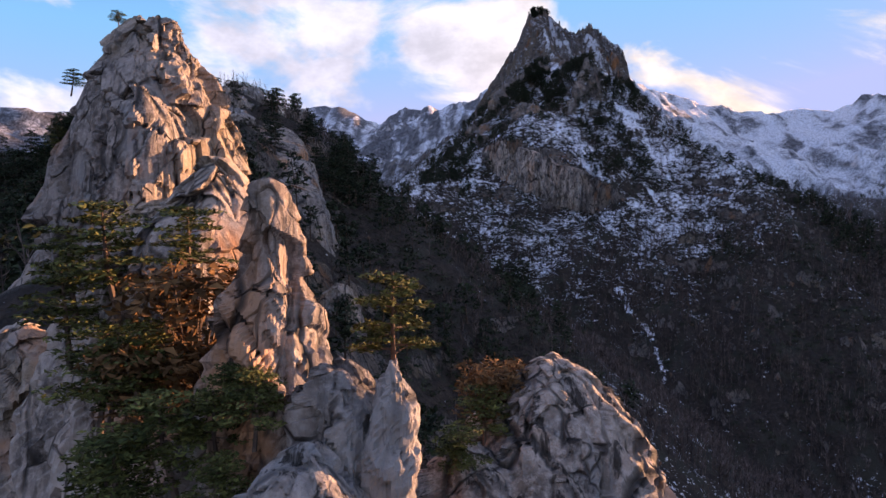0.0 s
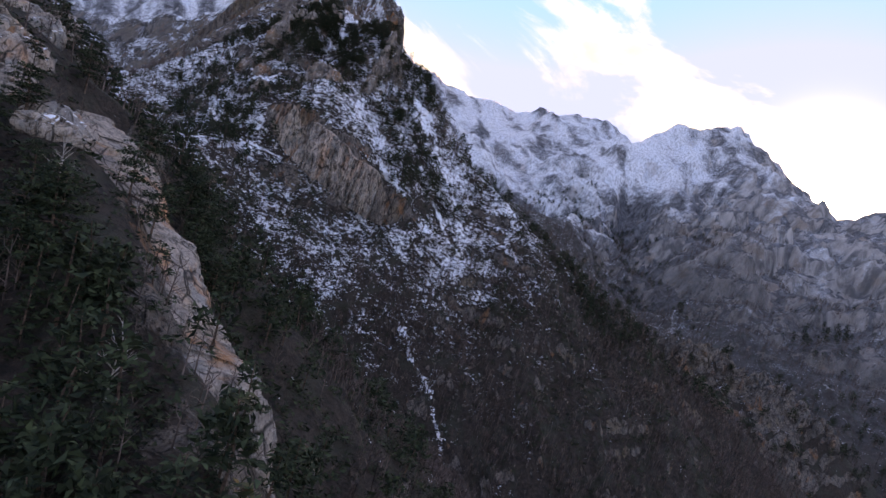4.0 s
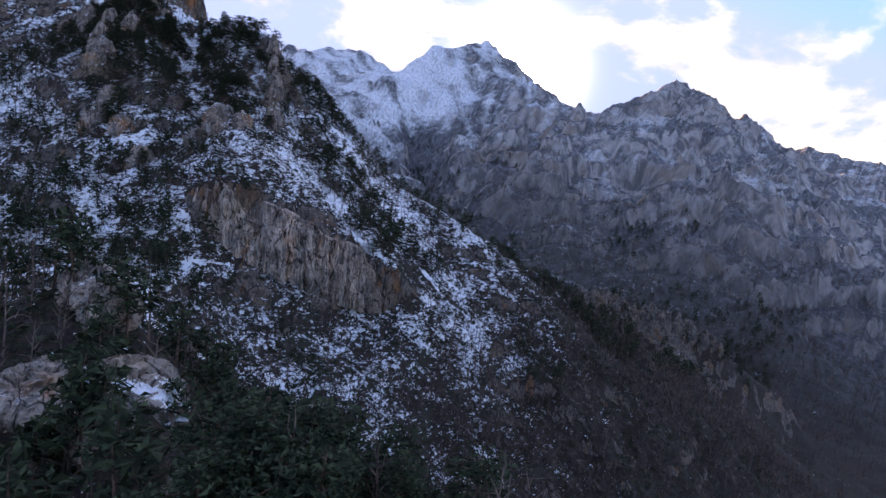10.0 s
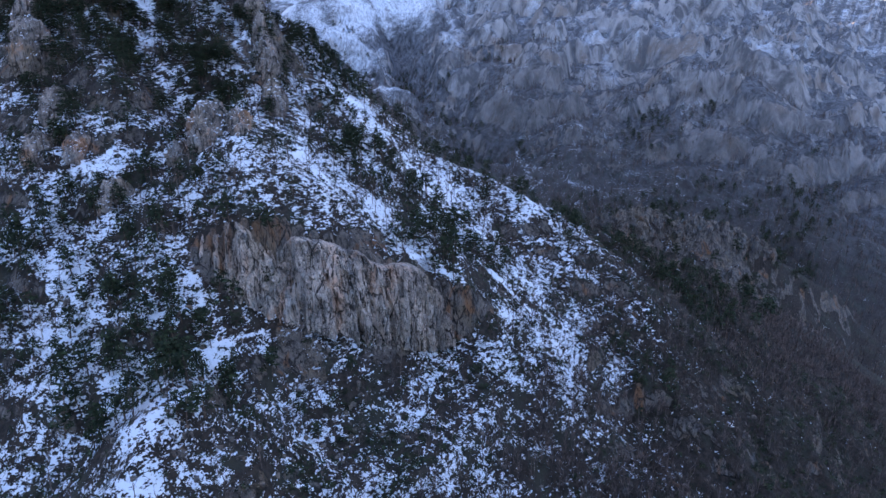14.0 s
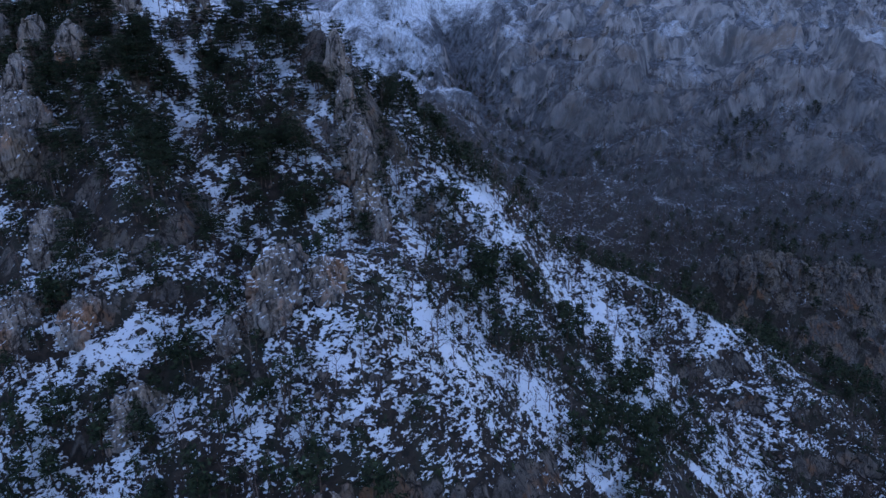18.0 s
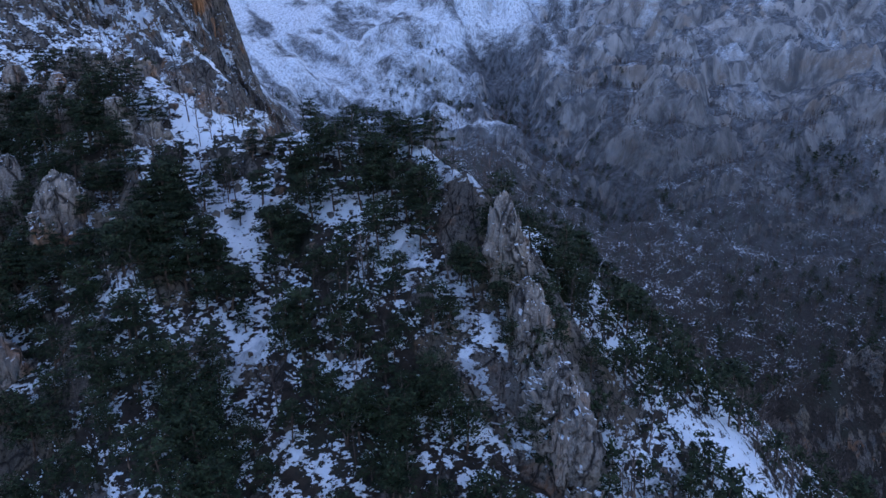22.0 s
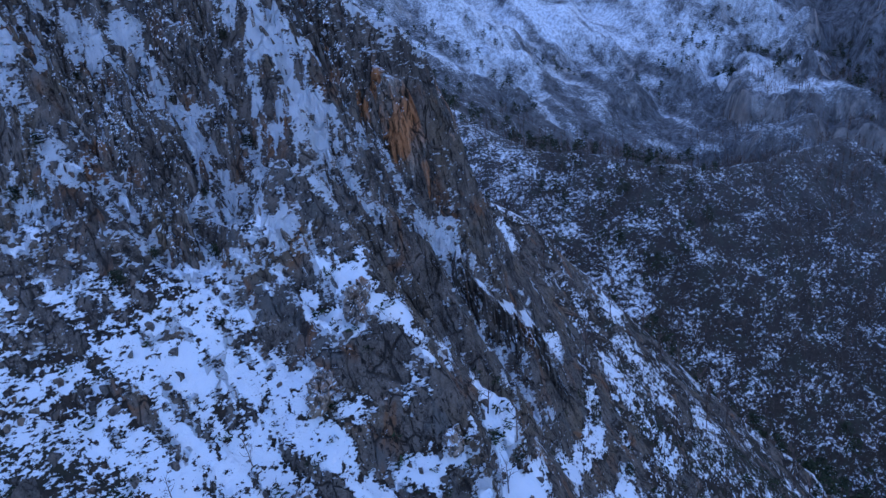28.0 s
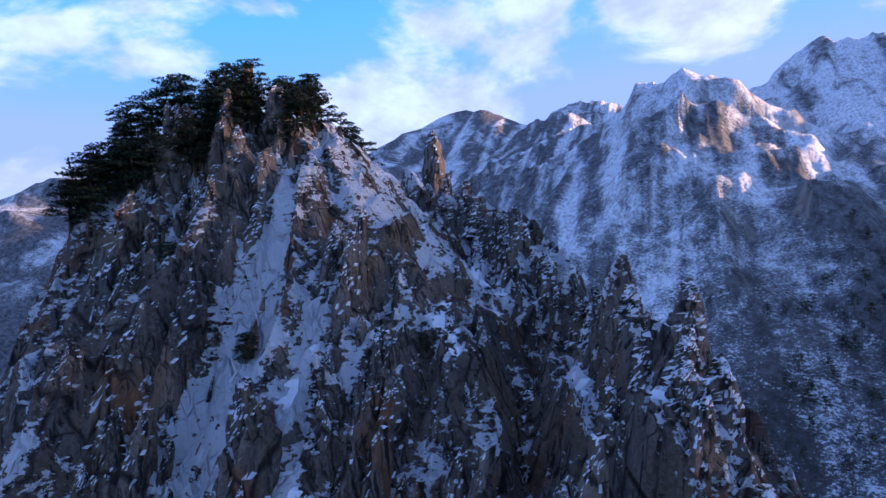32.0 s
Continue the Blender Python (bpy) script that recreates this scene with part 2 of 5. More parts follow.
def make_plain(name, a, b, scale=3.0, rough=0.9, random_tint=0.0):
    m, n = material(name)
    p = place(n)
    c = n.mix(n.step(n.noise(p, scale, 4, 0.6), 0.3, 0.7), rgb(*a), rgb(*b))
    if random_tint:
        r = n.add("ShaderNodeNewGeometry").outputs["Random Per Island"]
        k = n.add("ShaderNodeHueSaturation", {"Value": n.step(r, 0.0, 1.0, 1 - random_tint, 1 + random_tint), "Color": c})
        c = k.outputs[0]
    finish(n, c, rough, None, spec=0.15)
    return m


GROUND = make_ground()
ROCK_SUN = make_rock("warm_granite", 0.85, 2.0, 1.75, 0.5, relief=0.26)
ROCK_SNOW = make_rock("snowy_granite", 0.8, 0.57, 1.05, 0.95, relief=0.9)
ROCK_CLIFF = make_rock("streaked_granite", 0.35, 2.0, 2.5, 0.9)
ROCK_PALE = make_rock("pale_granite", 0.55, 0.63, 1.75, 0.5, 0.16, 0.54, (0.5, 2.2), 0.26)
ROCK_RUST = make_rock("rusty_granite", 1.0, 0.84, 1.75, 0.8, 0.3, 0.40)
ROCK_LEDGE = make_rock("ledge_granite", 0.6, 0.80, 1.7, 0.7)
STONE = make_rock("loose_granite", 0.5, 2.0, 1.0, 0.6)
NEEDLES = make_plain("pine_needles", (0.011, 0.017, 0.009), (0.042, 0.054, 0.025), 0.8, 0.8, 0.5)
BARK = make_plain("pine_bark", (0.05, 0.036, 0.028), (0.16, 0.11, 0.08), 2.5)
TWIGS = make_plain("bare_twigs", (0.050, 0.040, 0.035), (0.17, 0.13, 0.11), 0.6, 0.95, 0.4)
DEADWOOD = make_plain("bleached_wood", (0.22, 0.19, 0.165), (0.46, 0.42, 0.38), 3.0)
# lit copy of NEEDLES: warm sunlight put into the needle colour
SUN_NEEDLES = make_plain("sunlit_tone_needles", (0.035, 0.045, 0.012), (0.13, 0.13, 0.035), 0.9, 0.8, 0.5)
SHRUB = make_plain("rusty_shrub_leaves", (0.07, 0.038, 0.016), (0.19, 0.105, 0.04), 1.2, 0.85, 0.4)


# ---- numpy noise ----
def lattice(ix, iy, iz, seed):
    h = (ix.astype(np.int64) * 374761393 + iy.astype(np.int64) * 668265263 + iz.astype(np.int64) * 2147483647 + seed * 1274126177) & 0xFFFFFFFF
    h = ((h ^ (h >> 13)) * 1274126177) & 0xFFFFFFFF
    h = ((h ^ (h >> 16)) * 2246822519) & 0xFFFFFFFF
    return ((h ^ (h >> 15)) & 0xFFFFFF) / float(0xFFFFFF)


def value_noise(x, y, z=None, seed=0):
    """Smooth noise from -1 to 1."""
    x = np.asarray(x, float)
    z = np.zeros_like(x) if z is None else z
    ix, iy, iz = np.floor(x), np.floor(y), np.floor(z)
    fx, fy, fz = x - ix, y - iy, z - iz
    fx, fy, fz = [f * f * f * (f * (f * 6 - 15) + 10) for f in (fx, fy, fz)]
    out = 0
    for a in (0, 1):
        for b in (0, 1):
            for c in (0, 1):
                w = (fx if a else 1 - fx) * (fy if b else 1 - fy) * (fz if c else 1 - fz)
                out = out + w * lattice(ix + a, iy + b, iz + c, seed)
    return out * 2 - 1


def fbm(x, y, z=None, octaves=4, seed=0, gain=0.5, ridged=False):
    total, amp, norm = 0, 1.0, 0
    for o in range(octaves):
        f = 2.03 ** o
        v = value_noise(x * f + 17.3 * o, y * f - 9.1 * o, None if z is None else z * f + 4.7 * o, seed + o)
        total = total + amp * ((1 - 2 * np.abs(v)) if ridged else v)
        norm += amp
        amp *= gain
    return total / norm


def cells(x, y, z, seed=0):
    """For each point: the slant of its cell's face, the distance to the border between cells, and a random number for the cell."""
    ix, iy, iz = np.floor(x), np.floor(y), np.floor(z)
    d1, d2, who, tilt = np.full(x.shape, 9.0), np.full(x.shape, 9.0), np.zeros(x.shape), np.zeros(x.shape)
    for a in (-1, 0, 1):
        for b in (-1, 0, 1):
            for c in (-1, 0, 1):
                cx, cy, cz = ix + a, iy + b, iz + c
                r1, r2, r3 = lattice(cx, cy, cz, seed), lattice(cx, cy, cz, seed + 1), lattice(cx, cy, cz, seed + 2)
                ax, ay, az = np.abs(cx + r1 - x), np.abs(cy + r2 - y), np.abs(cz + r3 - z)
                d = 0.75 * np.maximum(np.maximum(ax, ay), az) + 0.4 * np.sqrt(ax * ax + ay * ay + az * az)
                near = d < d1
                d2 = np.where(near, d1, np.minimum(d2, d))
                who = np.where(near, lattice(cx, cy, cz, seed + 3), who)
                slant = (cx + r1 - x) * (lattice(cx, cy, cz, seed + 4) - 0.5) + (cy + r2 - y) * (lattice(cx, cy, cz, seed + 5) - 0.5) + (cz + r3 - z) * (lattice(cx, cy, cz, seed + 6) - 0.5)
                tilt = np.where(near, slant, tilt)
                d1 = np.where(near, d, d1)
    return tilt, d2 - d1, who


def soft(v, lo, hi):
    t = np.clip((v - lo) / (hi - lo), 0, 1)
    return t * t * (3 - 2 * t)


# ---- the lie of the land: crests with the slope on their left and right ----
CRESTS = [
    # the ridge below the start, its knob and its western shoulder
    (((3, -60, 118), (0, 0, 132), (-6, 16, 141), (-14, 30, 145), (-20, 41, 150), (-27, 70, 150), (-33, 105, 161), (-45, 135, 173), (-51, 159, 182), (-55, 180, 181), (-52, 196, 180), (-47, 212, 184), (-42, 226, 174), (-30, 262, 163)), 0.70, 1.15, 3),
    (((-50, 158, 180), (-80, 150, 172), (-120, 140, 160), (-190, 110, 128)), 0.75, 0.75, 5),
    # the spine from the summit to the shoulder, and the rib down to the saddle
    (((80, 541, 320), (88, 526, 303), (92, 518, 297), (95, 506, 284), (92, 497, 268), (89, 486, 252), (88, 476, 243)), 1.7, 2.4, 1.5),
    (((92, 477, 245), (82, 461, 241), (72, 445, 245), (67, 423, 252), (70, 406, 247.5), (74, 391, 240.5), (80, 379, 239.5), (83, 370, 239.5)), 0.95, 0.85, 3),
    (((83, 370, 239.5), (82, 358, 235.5), (79, 347, 230.5), (71, 337, 217), (65, 325, 203)), 1.9, 1.3, 1.5),
    (((65, 325, 203), (44, 321, 204), (26, 306, 185), (10, 292, 168), (-30, 262, 160)), 0.95, 0.80, 3),
    # the eastern edge
    (((86, 366, 230), (90, 350, 209), (96, 337, 198), (108, 322, 192), (134, 281, 171), (165, 250, 148), (220, 232, 120), (300, 205, 80)), 0.80, 0.70, 3),
    # the rib under the cliff band
    (((58, 392, 236), (46, 372, 223), (36, 354, 213), (29, 338, 196)), 0.9, 1.0, 3),
    (((69, 412, 249), (60, 408, 247), (51, 399, 237), (44, 388, 222)), 1.2, 1.1, 2),
    (((70, 331, 203), (72, 290, 173), (82, 272, 154), (86, 255, 134), (92, 228, 126), (102, 190, 102), (115, 130, 62)), 0.95, 0.95, 3),
    # the crag: over the top, past the thumb, down the south-eastern edge
    (((68, 531, 315), (76, 539, 321), (87, 543, 319), (92, 561, 312), (112, 541, 302)), 1.8, 1.15, 2),
    (((112, 541, 302), (118, 518, 299)), 1.8, 1.5, 2),
    (((117, 518, 300), (128, 505.5, 290), (137, 497.5, 276)), 2.6, 5.0, 1.0),
    (((140, 498, 252), (146, 494, 228), (156, 493, 212), (175, 482, 183), (205, 455, 146), (245, 415, 105)), 1.3, 1.6, 2),
    (((69, 531, 313), (63, 524, 290), (48, 515, 250), (5, 500, 200), (-80, 480, 150)), 1.3, 1.6, 3),
    (((84, 556, 308), (76, 590, 292), (66, 640, 272), (30, 720, 250), (-60, 860, 235), (-200, 1100, 240)), 1.4, 1.4, 6),
    (((118, 516, 299), (120, 498, 279.5), (112, 489.5, 271), (116, 479, 258), (119, 470, 247), (126, 464, 235), (133, 450, 213), (140, 434, 192), (155, 407, 160)), 2.4, 1.0, 2),
    (((138, 512, 262), (150, 519, 250), (162, 520, 240), (178, 516, 217), (192, 511, 198), (230, 492, 150)), 1.2, 1.4, 2),
    # rocky spur low in the gorge
    (((290, 352, 108), (318, 336, 114), (336, 317, 119), (346, 302, 118), (352, 289, 111), (361, 275, 114), (376, 250, 100), (396, 232, 84), (430, 205, 62)), 1.0, 1.2, 3),
    # the head of the valley
    (((331, 1466, 480), (300, 1100, 340), (268, 820, 235), (262, 703, 202), (330, 660, 185), (405, 630, 172), (466, 628, 168), (520, 540, 70)), 0.55, 0.8, 8),
    (((500, 1440, 425), (520, 1100, 280), (590, 850, 150)), 0.6, 0.6, 10),
    # the wall across the gorge
    (((1088, 962, 441), (1000, 700, 335), (887, 440, 245), (816, 304, 172), (760, 150, 90)), 0.5, 0.42, 8),
    (((960, 640, 305), (800, 590, 262), (664, 562, 228), (610, 540, 130)), 0.9, 0.9, 10),
    (((887, 440, 235), (740, 385, 125), (640, 352, 98), (570, 345, 75)), 0.9, 0.9, 10),
    (((816, 304, 170), (640, 270, 120), (520, 235, 75)), 0.9, 1.1, 8),
    # far ranges, with one unseen peak added among them to shade the crag
    (((1500, 1000, 330), (1350, 760, 370), (1243, 568, 405), (1270, 350, 300), (1240, 160, 205), (1180, -60, 100)), 0.6, 0.6, 12),
    (((331, 1466, 492), (469, 1477, 432), (640, 1411, 392), (800, 1330, 386), (950, 1175, 410), (1000, 1080, 385), (1088, 962, 441)), 0.6, 0.6, 12),
    (((331, 1466, 492), (280, 1450, 440), (200, 1250, 385), (154, 1188, 416), (110, 1200, 390), (60, 1350, 405), (0, 1500, 420), (-60, 1900, 470)), 0.6, 0.6, 10),
    (((-2200, 700, 300), (-1400, 1100, 320), (-964, 1427, 388), (-700, 1700, 385), (-644, 2300, 470), (-560, 2560, 560), (-409, 2594, 589), (-250, 2680, 530), (-80, 2750, 620), (200, 2900, 560), (900, 2700, 450)), 0.5, 0.5, 20),
    # next row: the added peak, hidden from view, blocks low sun from the summit
    (((3190, 2405, 850), (3290, 2540, 850), (3480, 2900, 700)), 0.8, 0.8, 15),
    (((2000, 3000, 560), (2900, 1800, 480), (3350, 700, 470), (3400, 200, 440), (3300, -900, 420)), 0.4, 0.4, 25),
]


def crest_height(x, y, crest):
    line, left, right, rounding = crest
    best = np.full(x.shape, -1e9)
    for (x0, y0, z0), (x1, y1, z1) in zip(line, line[1:]):
        dx, dy = x1 - x0, y1 - y0
        t = np.clip(((x - x0) * dx + (y - y0) * dy) / (dx * dx + dy * dy), 0, 1)
        px, py = x - x0 - t * dx, y - y0 - t * dy
        d = np.sqrt(px * px + py * py + rounding * rounding) - rounding
        side = (dx * py - dy * px) / (math.hypot(dx, dy) * np.maximum(np.hypot(px, py), 1e-6))
        slope = right + (left - right) * (0.5 + 0.5 * side)
        best = np.maximum(best, z0 + t * (z1 - z0) - slope * d)
    return best


def inside(x, y, cx, cy, rx, ry, edge=0.4):
    """1 inside an ellipse, falling softly to 0 outside."""
    return 1 - soft(np.hypot((x - cx) / rx, (y - cy) / ry), 1 - edge, 1 + edge)


def base_height(x, y):
    far = soft(np.hypot(x - 60, y - 300), 330, 700)
    calm = 1 - 0.7 * inside(x, y, 105, 515, 70, 70)
    wx = x + 4 * fbm(x / 38, y / 38, None, 3, 40) * (1 + 3 * far) * calm
    wy = y + 4 * fbm(x / 38, y / 38, None, 3, 50) * (1 + 3 * far) * calm
    floor = 30 + 25 * far + 6 * fbm(x / 60, y / 60, None, 2, 5)
    stack = [floor] + [crest_height(wx, wy, c) for c in CRESTS]
    top = np.maximum.reduce(stack)
    k = 2.0 + 7 * far
    return top + k * np.log(sum(np.exp((s - top) / k) for s in stack)) - 0.7 * k


def ravine(x, y):
    """1 in the dark ravine at the head of the gorge, falling to 0 at its sides."""
    out = 0
    for (x0, y0), (x1, y1) in (((545, 540), (600, 630)), ((600, 630), (650, 710)), ((650, 710), (800, 870))):
        t = np.clip(((x - x0) * (x1 - x0) + (y - y0) * (y1 - y0)) / ((x1 - x0) ** 2 + (y1 - y0) ** 2), 0, 1)
        out = np.maximum(out, 1 - soft(np.hypot(x - x0 - t * (x1 - x0), y - y0 - t * (y1 - y0)), 8, 48))
    return out


def land(x, y):
    """Height of the ground, how far out it lies, and where it is cliff and crag."""
    x, y = np.asarray(x, float), np.asarray(y, float)
    h = base_height(x, y)
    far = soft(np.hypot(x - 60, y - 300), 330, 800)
    crag = np.maximum(inside(x, y, 102, 530, 54, 46, 0.2), inside(x, y, 132, 488, 17, 17, 0.25))
    cliff = np.maximum.reduce([crag, inside(x, y, -27, 130, 9, 45), 0.9 * inside(x, y, 350, 290, 30, 62), 0.8 * inside(x, y, 78, 345, 12, 26), 0.6 * inside(x, y, 47, 284, 27, 7), 0.8 * inside(x, y, 45, 405, 16, 45)])
    rough = 3.0 * (fbm(x / 23, y / 23, None, 3, 11, 0.5, True) - 0.25) + 1.2 * (fbm(x / 6.5, y / 6.5, None, 3, 21, 0.55, True) - 0.25)
    h = h + rough * (0.6 + 0.5 * cliff + 0.7 * inside(x, y, 150, 195, 120, 70)) * (1 - 0.6 * crag)
    # benches and short walls across the slopes
    lift = h / 9.0 + 1.1 * fbm(x / 34, y / 34, None, 2, 81)
    step = lift - np.floor(lift)
    bench = (soft(step, 0.35, 0.95) - step) * 9.0
    h = h + bench * (0.30 * soft(fbm(x / 47, y / 47, None, 2, 85), -0.1, 0.35) * (1 - crag)) * (1 - far)
    # ribs and gullies down the crag
    u = x + 0.32 * y + 3.0 * value_noise(x / 14, y / 14, None, 71)
    ribs = fbm(u / 8.5, y / 55, None, 2, 61, 0.5, True)
    at = np.flatnonzero(crag > 0.01)
    if len(at):
        ua, ya, ha = u[at], y[at], h[at]
        block, _, who = cells(ua / 2.6, ya / 5.5, ha / 9.0, 95)
        small, _, who2 = cells(ua / 1.1, ya / 2.4, ha / 4.0, 96)
        h[at] += crag[at] * (1.5 * (who - 0.5) + 3.0 * block + 0.7 * (who2 - 0.5) + 1.2 * small)
    h = h + crag * (1 - 0.8 * inside(x, y, 80, 541, 17, 11)) * (4.4 * (np.sign(ribs - 0.25) * np.abs(ribs - 0.25) ** 0.8) + 2.1 * (fbm(u / 2.6, y / 20, None, 3, 66, 0.6, True) - 0.2))
    west = np.clip(71.5 + 0.42 * (531 - y) - x, 0, 14) * soft(y, 490, 505) * (1 - soft(y, 540, 548))
    h = h - 2.2 * west
    gully = crag * soft(0.30 - ribs, 0.0, 0.45)
    # slabs and ledges that run down the slope below the crag
    across, along = 0.89 * x + 0.46 * y, 0.46 * x - 0.89 * y
    slabs = np.maximum(inside(x, y, 114, 462, 46, 34), 0.6 * inside(x, y, 60, 400, 14, 34)) * (1 - 0.7 * crag)
    h = h + slabs * (1.9 * (fbm(across / 8.0 + 0.5 * value_noise(x / 15, y / 15, None, 75), along / 45, None, 2, 62, 0.5, True) - 0.25) + 0.9 * (fbm(across / 2.9, along / 17, None, 2, 67, 0.5, True) - 0.2))
    # the flat face of the cliff band: a step in the slope
    band = inside(x, y, 45, 284, 32, 23, 0.3)
    h = h + band * 12.0 * (soft(y + 0.62 * (x - 40) - 290, -1.2, 1.2) - 0.72)
    wx, wy = x + 60 * value_noise(x / 240, y / 240, None, 91), y + 60 * value_noise(x / 240, y / 240, None, 92)
    h = h + far * (44 * (fbm(wx / 270, wy / 270, None, 5, 31, 0.5, True) - 0.30) + 17 * (fbm(wx / 75, wy / 75, None, 4, 36, 0.55, True) - 0.25))
    # walls and ledges across the gorge
    gorge = far * soft(x, 430, 560) * (1 - soft(y, 850, 1100)) * (1 - soft(x, 980, 1120))
    lift = h / 46.0 + 1.3 * fbm(x / 130, y / 130, None, 3, 191)
    step = lift - np.floor(lift)
    h = h + gorge * ((soft(step, 0.35, 0.75) - step) * 46.0 * 0.62 + 9 * (fbm(wx / 30, wy / 30, None, 2, 193, 0.5, True) - 0.3))
    h = h - 34 * far * ravine(x, y)
    return h, far, cliff, crag, gully


# frozen streams, snowed-up gullies and ledges: line, half-width
STREAKS = (
    (((62, 237), (64.8, 230), (66.5, 222), (70.5, 212), (69.5, 200), (67.6, 187)), 0.8), (((64, 231), (66, 223)), 2.0),
    (((88, 281), (89.9, 276), (90.5, 271), (91.5, 265)), 1.1), (((62, 286), (64, 281), (67, 280), (69, 277)), 1.8), (((128, 285), (131, 282)), 1.4),
    (((94, 524), (98, 514), (99.5, 510), (101, 502), (103, 496), (107, 484), (113, 475)), 1.5),
    (((114, 503), (117, 497), (118, 491), (116, 487)), 4.4), (((88.5, 533), (91, 530), (93.4, 527), (95, 522), (96.5, 518)), 1.1), (((89, 526), (87, 523), (86, 519)), 1.6), (((91, 521), (90, 516)), 1.6), (((113.5, 509), (115.5, 503)), 2.6), (((111, 501), (115, 500), (119.5, 499)), 4.4), (((112, 495), (117, 493)), 3.2),
    (((118, 518), (128, 505.5), (137, 497.5)), 1.3), (((136, 491), (131, 488), (127, 485)), 2.4), (((119, 487), (121, 485)), 1.4),
    (((88.5, 527), (90, 521)), 1.8), (((92, 514), (92.4, 511)), 1.3), (((81, 511), (82, 506), (83.5, 500), (85, 494)), 2.6), (((88, 534), (89, 530)), 1.4), (((96, 524), (96, 519)), 1.6), (((103, 528), (104, 523)), 1.4),
)


# open snow between the brush and the rocks: line, half-width
FIELDS = (
    (((64, 382), (58, 372), (54, 365), (51, 355), (49, 347), (44, 338)), 5.5), (((69, 347), (64, 340), (60, 334), (56, 328)), 6.0), (((79, 334), (74, 329), (68, 322)), 4.5), (((93, 325), (99, 307), (106, 292)), 11.0),
    (((32, 342), (29, 338), (18, 343), (8, 341)), 4.5), (((58, 309), (54, 303), (62, 298), (68, 290)), 4.5), (((128, 288), (121, 280), (114, 272)), 6.0), (((4, 322), (1, 317), (-6, 305)), 7.0), (((18, 296), (12, 290)), 4.5),
    (((-1, 296), (-3, 290), (-6, 275)), 6.0), (((48, 271), (42, 266)), 5.0), (((63, 268), (72, 262)), 4.5), (((70, 408), (68, 393), (66, 384)), 5.5), (((73, 401), (78, 382)), 3.5), (((83, 369), (80, 356)), 3.0), (((74, 374), (71, 362)), 4.0),
)


def cover(x, y, h, steep, far, cliff, crag, gully):
    """How much rock and snow shows, from the final lie of the ground."""
    north = soft(y, 200, 430)
    rock = np.clip(0.10 + 0.45 * cliff + 0.75 * soft(steep, 1.05, 1.6), 0, 1)
    snow = 0.33 + 0.20 * north - 0.60 * soft(steep, 0.95, 1.8)
    snow = snow - 0.13 * (1 - soft(y, 150, 235)) - 0.3 * inside(x, y, -40, 120, 60, 90) - 0.26 * inside(x, y, 190, 205, 130, 55) - 0.12 * inside(x, y, 45, 385, 26, 60)
    snow = snow + 0.27 * inside(x, y, 118, 456, 38, 32) - 0.30 * soft(x, 150, 230) * (1 - soft(h, 150, 230)) * (1 - soft(y, 430, 520)) - (0.04 + 0.24 * soft(x, 210, 330)) * soft(y, 430, 520) * soft(x, 150, 200)
    on_crag = 0.60 + 0.18 * gully - 0.50 * soft(steep, 0.9, 2.4) + 0.10 * value_noise(x / 6, y / 6, None, 78)
    snow = snow + (on_crag - snow) * soft(crag, 0.1, 0.6)
    ragged, edge = 0.8 * value_noise(x / 2.6, y / 2.6, None, 77), 0.5 * value_noise(x / 0.9, y / 1.3, None, 79)
    snow = snow + 0.11 * inside(x, y, 98, 248, 34, 24)
    fields = np.zeros_like(x)
    for lines in (STREAKS, FIELDS):
        for line, wide in lines:
            for (x0, y0), (x1, y1) in zip(line, line[1:]):
                t = np.clip(((x - x0) * (x1 - x0) + (y - y0) * (y1 - y0)) / ((x1 - x0) ** 2 + (y1 - y0) ** 2), 0, 1)
                near = np.hypot(x - x0 - t * (x1 - x0), y - y0 - t * (y1 - y0)) + wide * (ragged + edge)
                part_of = 1 - soft(near, 0.3 * wide, wide)
                if lines is STREAKS:
                    snow = snow + (0.40 - 0.17 * crag) * part_of
                else:
                    fields = np.maximum(fields, part_of)
    snow = snow + 0.22 * fields
    wall = soft(x, 480, 600) * (1 - soft(y, 620, 900)) + soft(x, 1000, 1100) * (1 - soft(y, 800, 1000))
    high = soft(h, 120, 260)
    far_snow = -0.02 + 0.50 * high * (1 - 0.62 * np.clip(wall, 0, 1)) + 0.10 * soft(y, 700, 1500) + 0.10 * inside(x, y, 540, 900, 230, 140) + 0.04 * inside(x, y, 300, 720, 130, 150) + 0.14 * inside(x, y, 250, 640, 140, 140) - 0.12 * soft(steep, 0.9, 1.6)
    far_rock = 0.10 + 0.55 * np.clip(wall, 0, 1) * soft(steep, 0.35, 0.9) + 0.3 * soft(steep, 0.8, 1.4)
    right = soft(x - 0.35 * (y - 600), 560, 680) * (1 - soft(y, 760, 900))
    head = fbm(x / 17 + 0.4 * fbm(x / 60, y / 60, None, 2, 203), y / 150, None, 3, 201, 0.6)
    side = fbm((y - 0.5 * x) / 17, (x + 0.5 * y) / 150, None, 3, 202, 0.6)
    run = head + (side - head) * right
    far_snow = far_snow + 0.60 * run * (1 - 0.5 * right) - 0.5 * ravine(x, y) - 0.22 * inside(x, y, 235, 830, 90, 130) - 0.10 * inside(x, y, 330, 920, 170, 150) + 0.10 * (1 - right) * soft(x, 330, 420) * (1 - soft(y, 900, 1100))
    far_snow = far_snow - 0.30 * (1 - soft(x, -100, 150)) * soft(y, 600, 1000)
    far_rock = far_rock + 0.55 * right * (side + 0.15) - 0.4 * ravine(x, y)
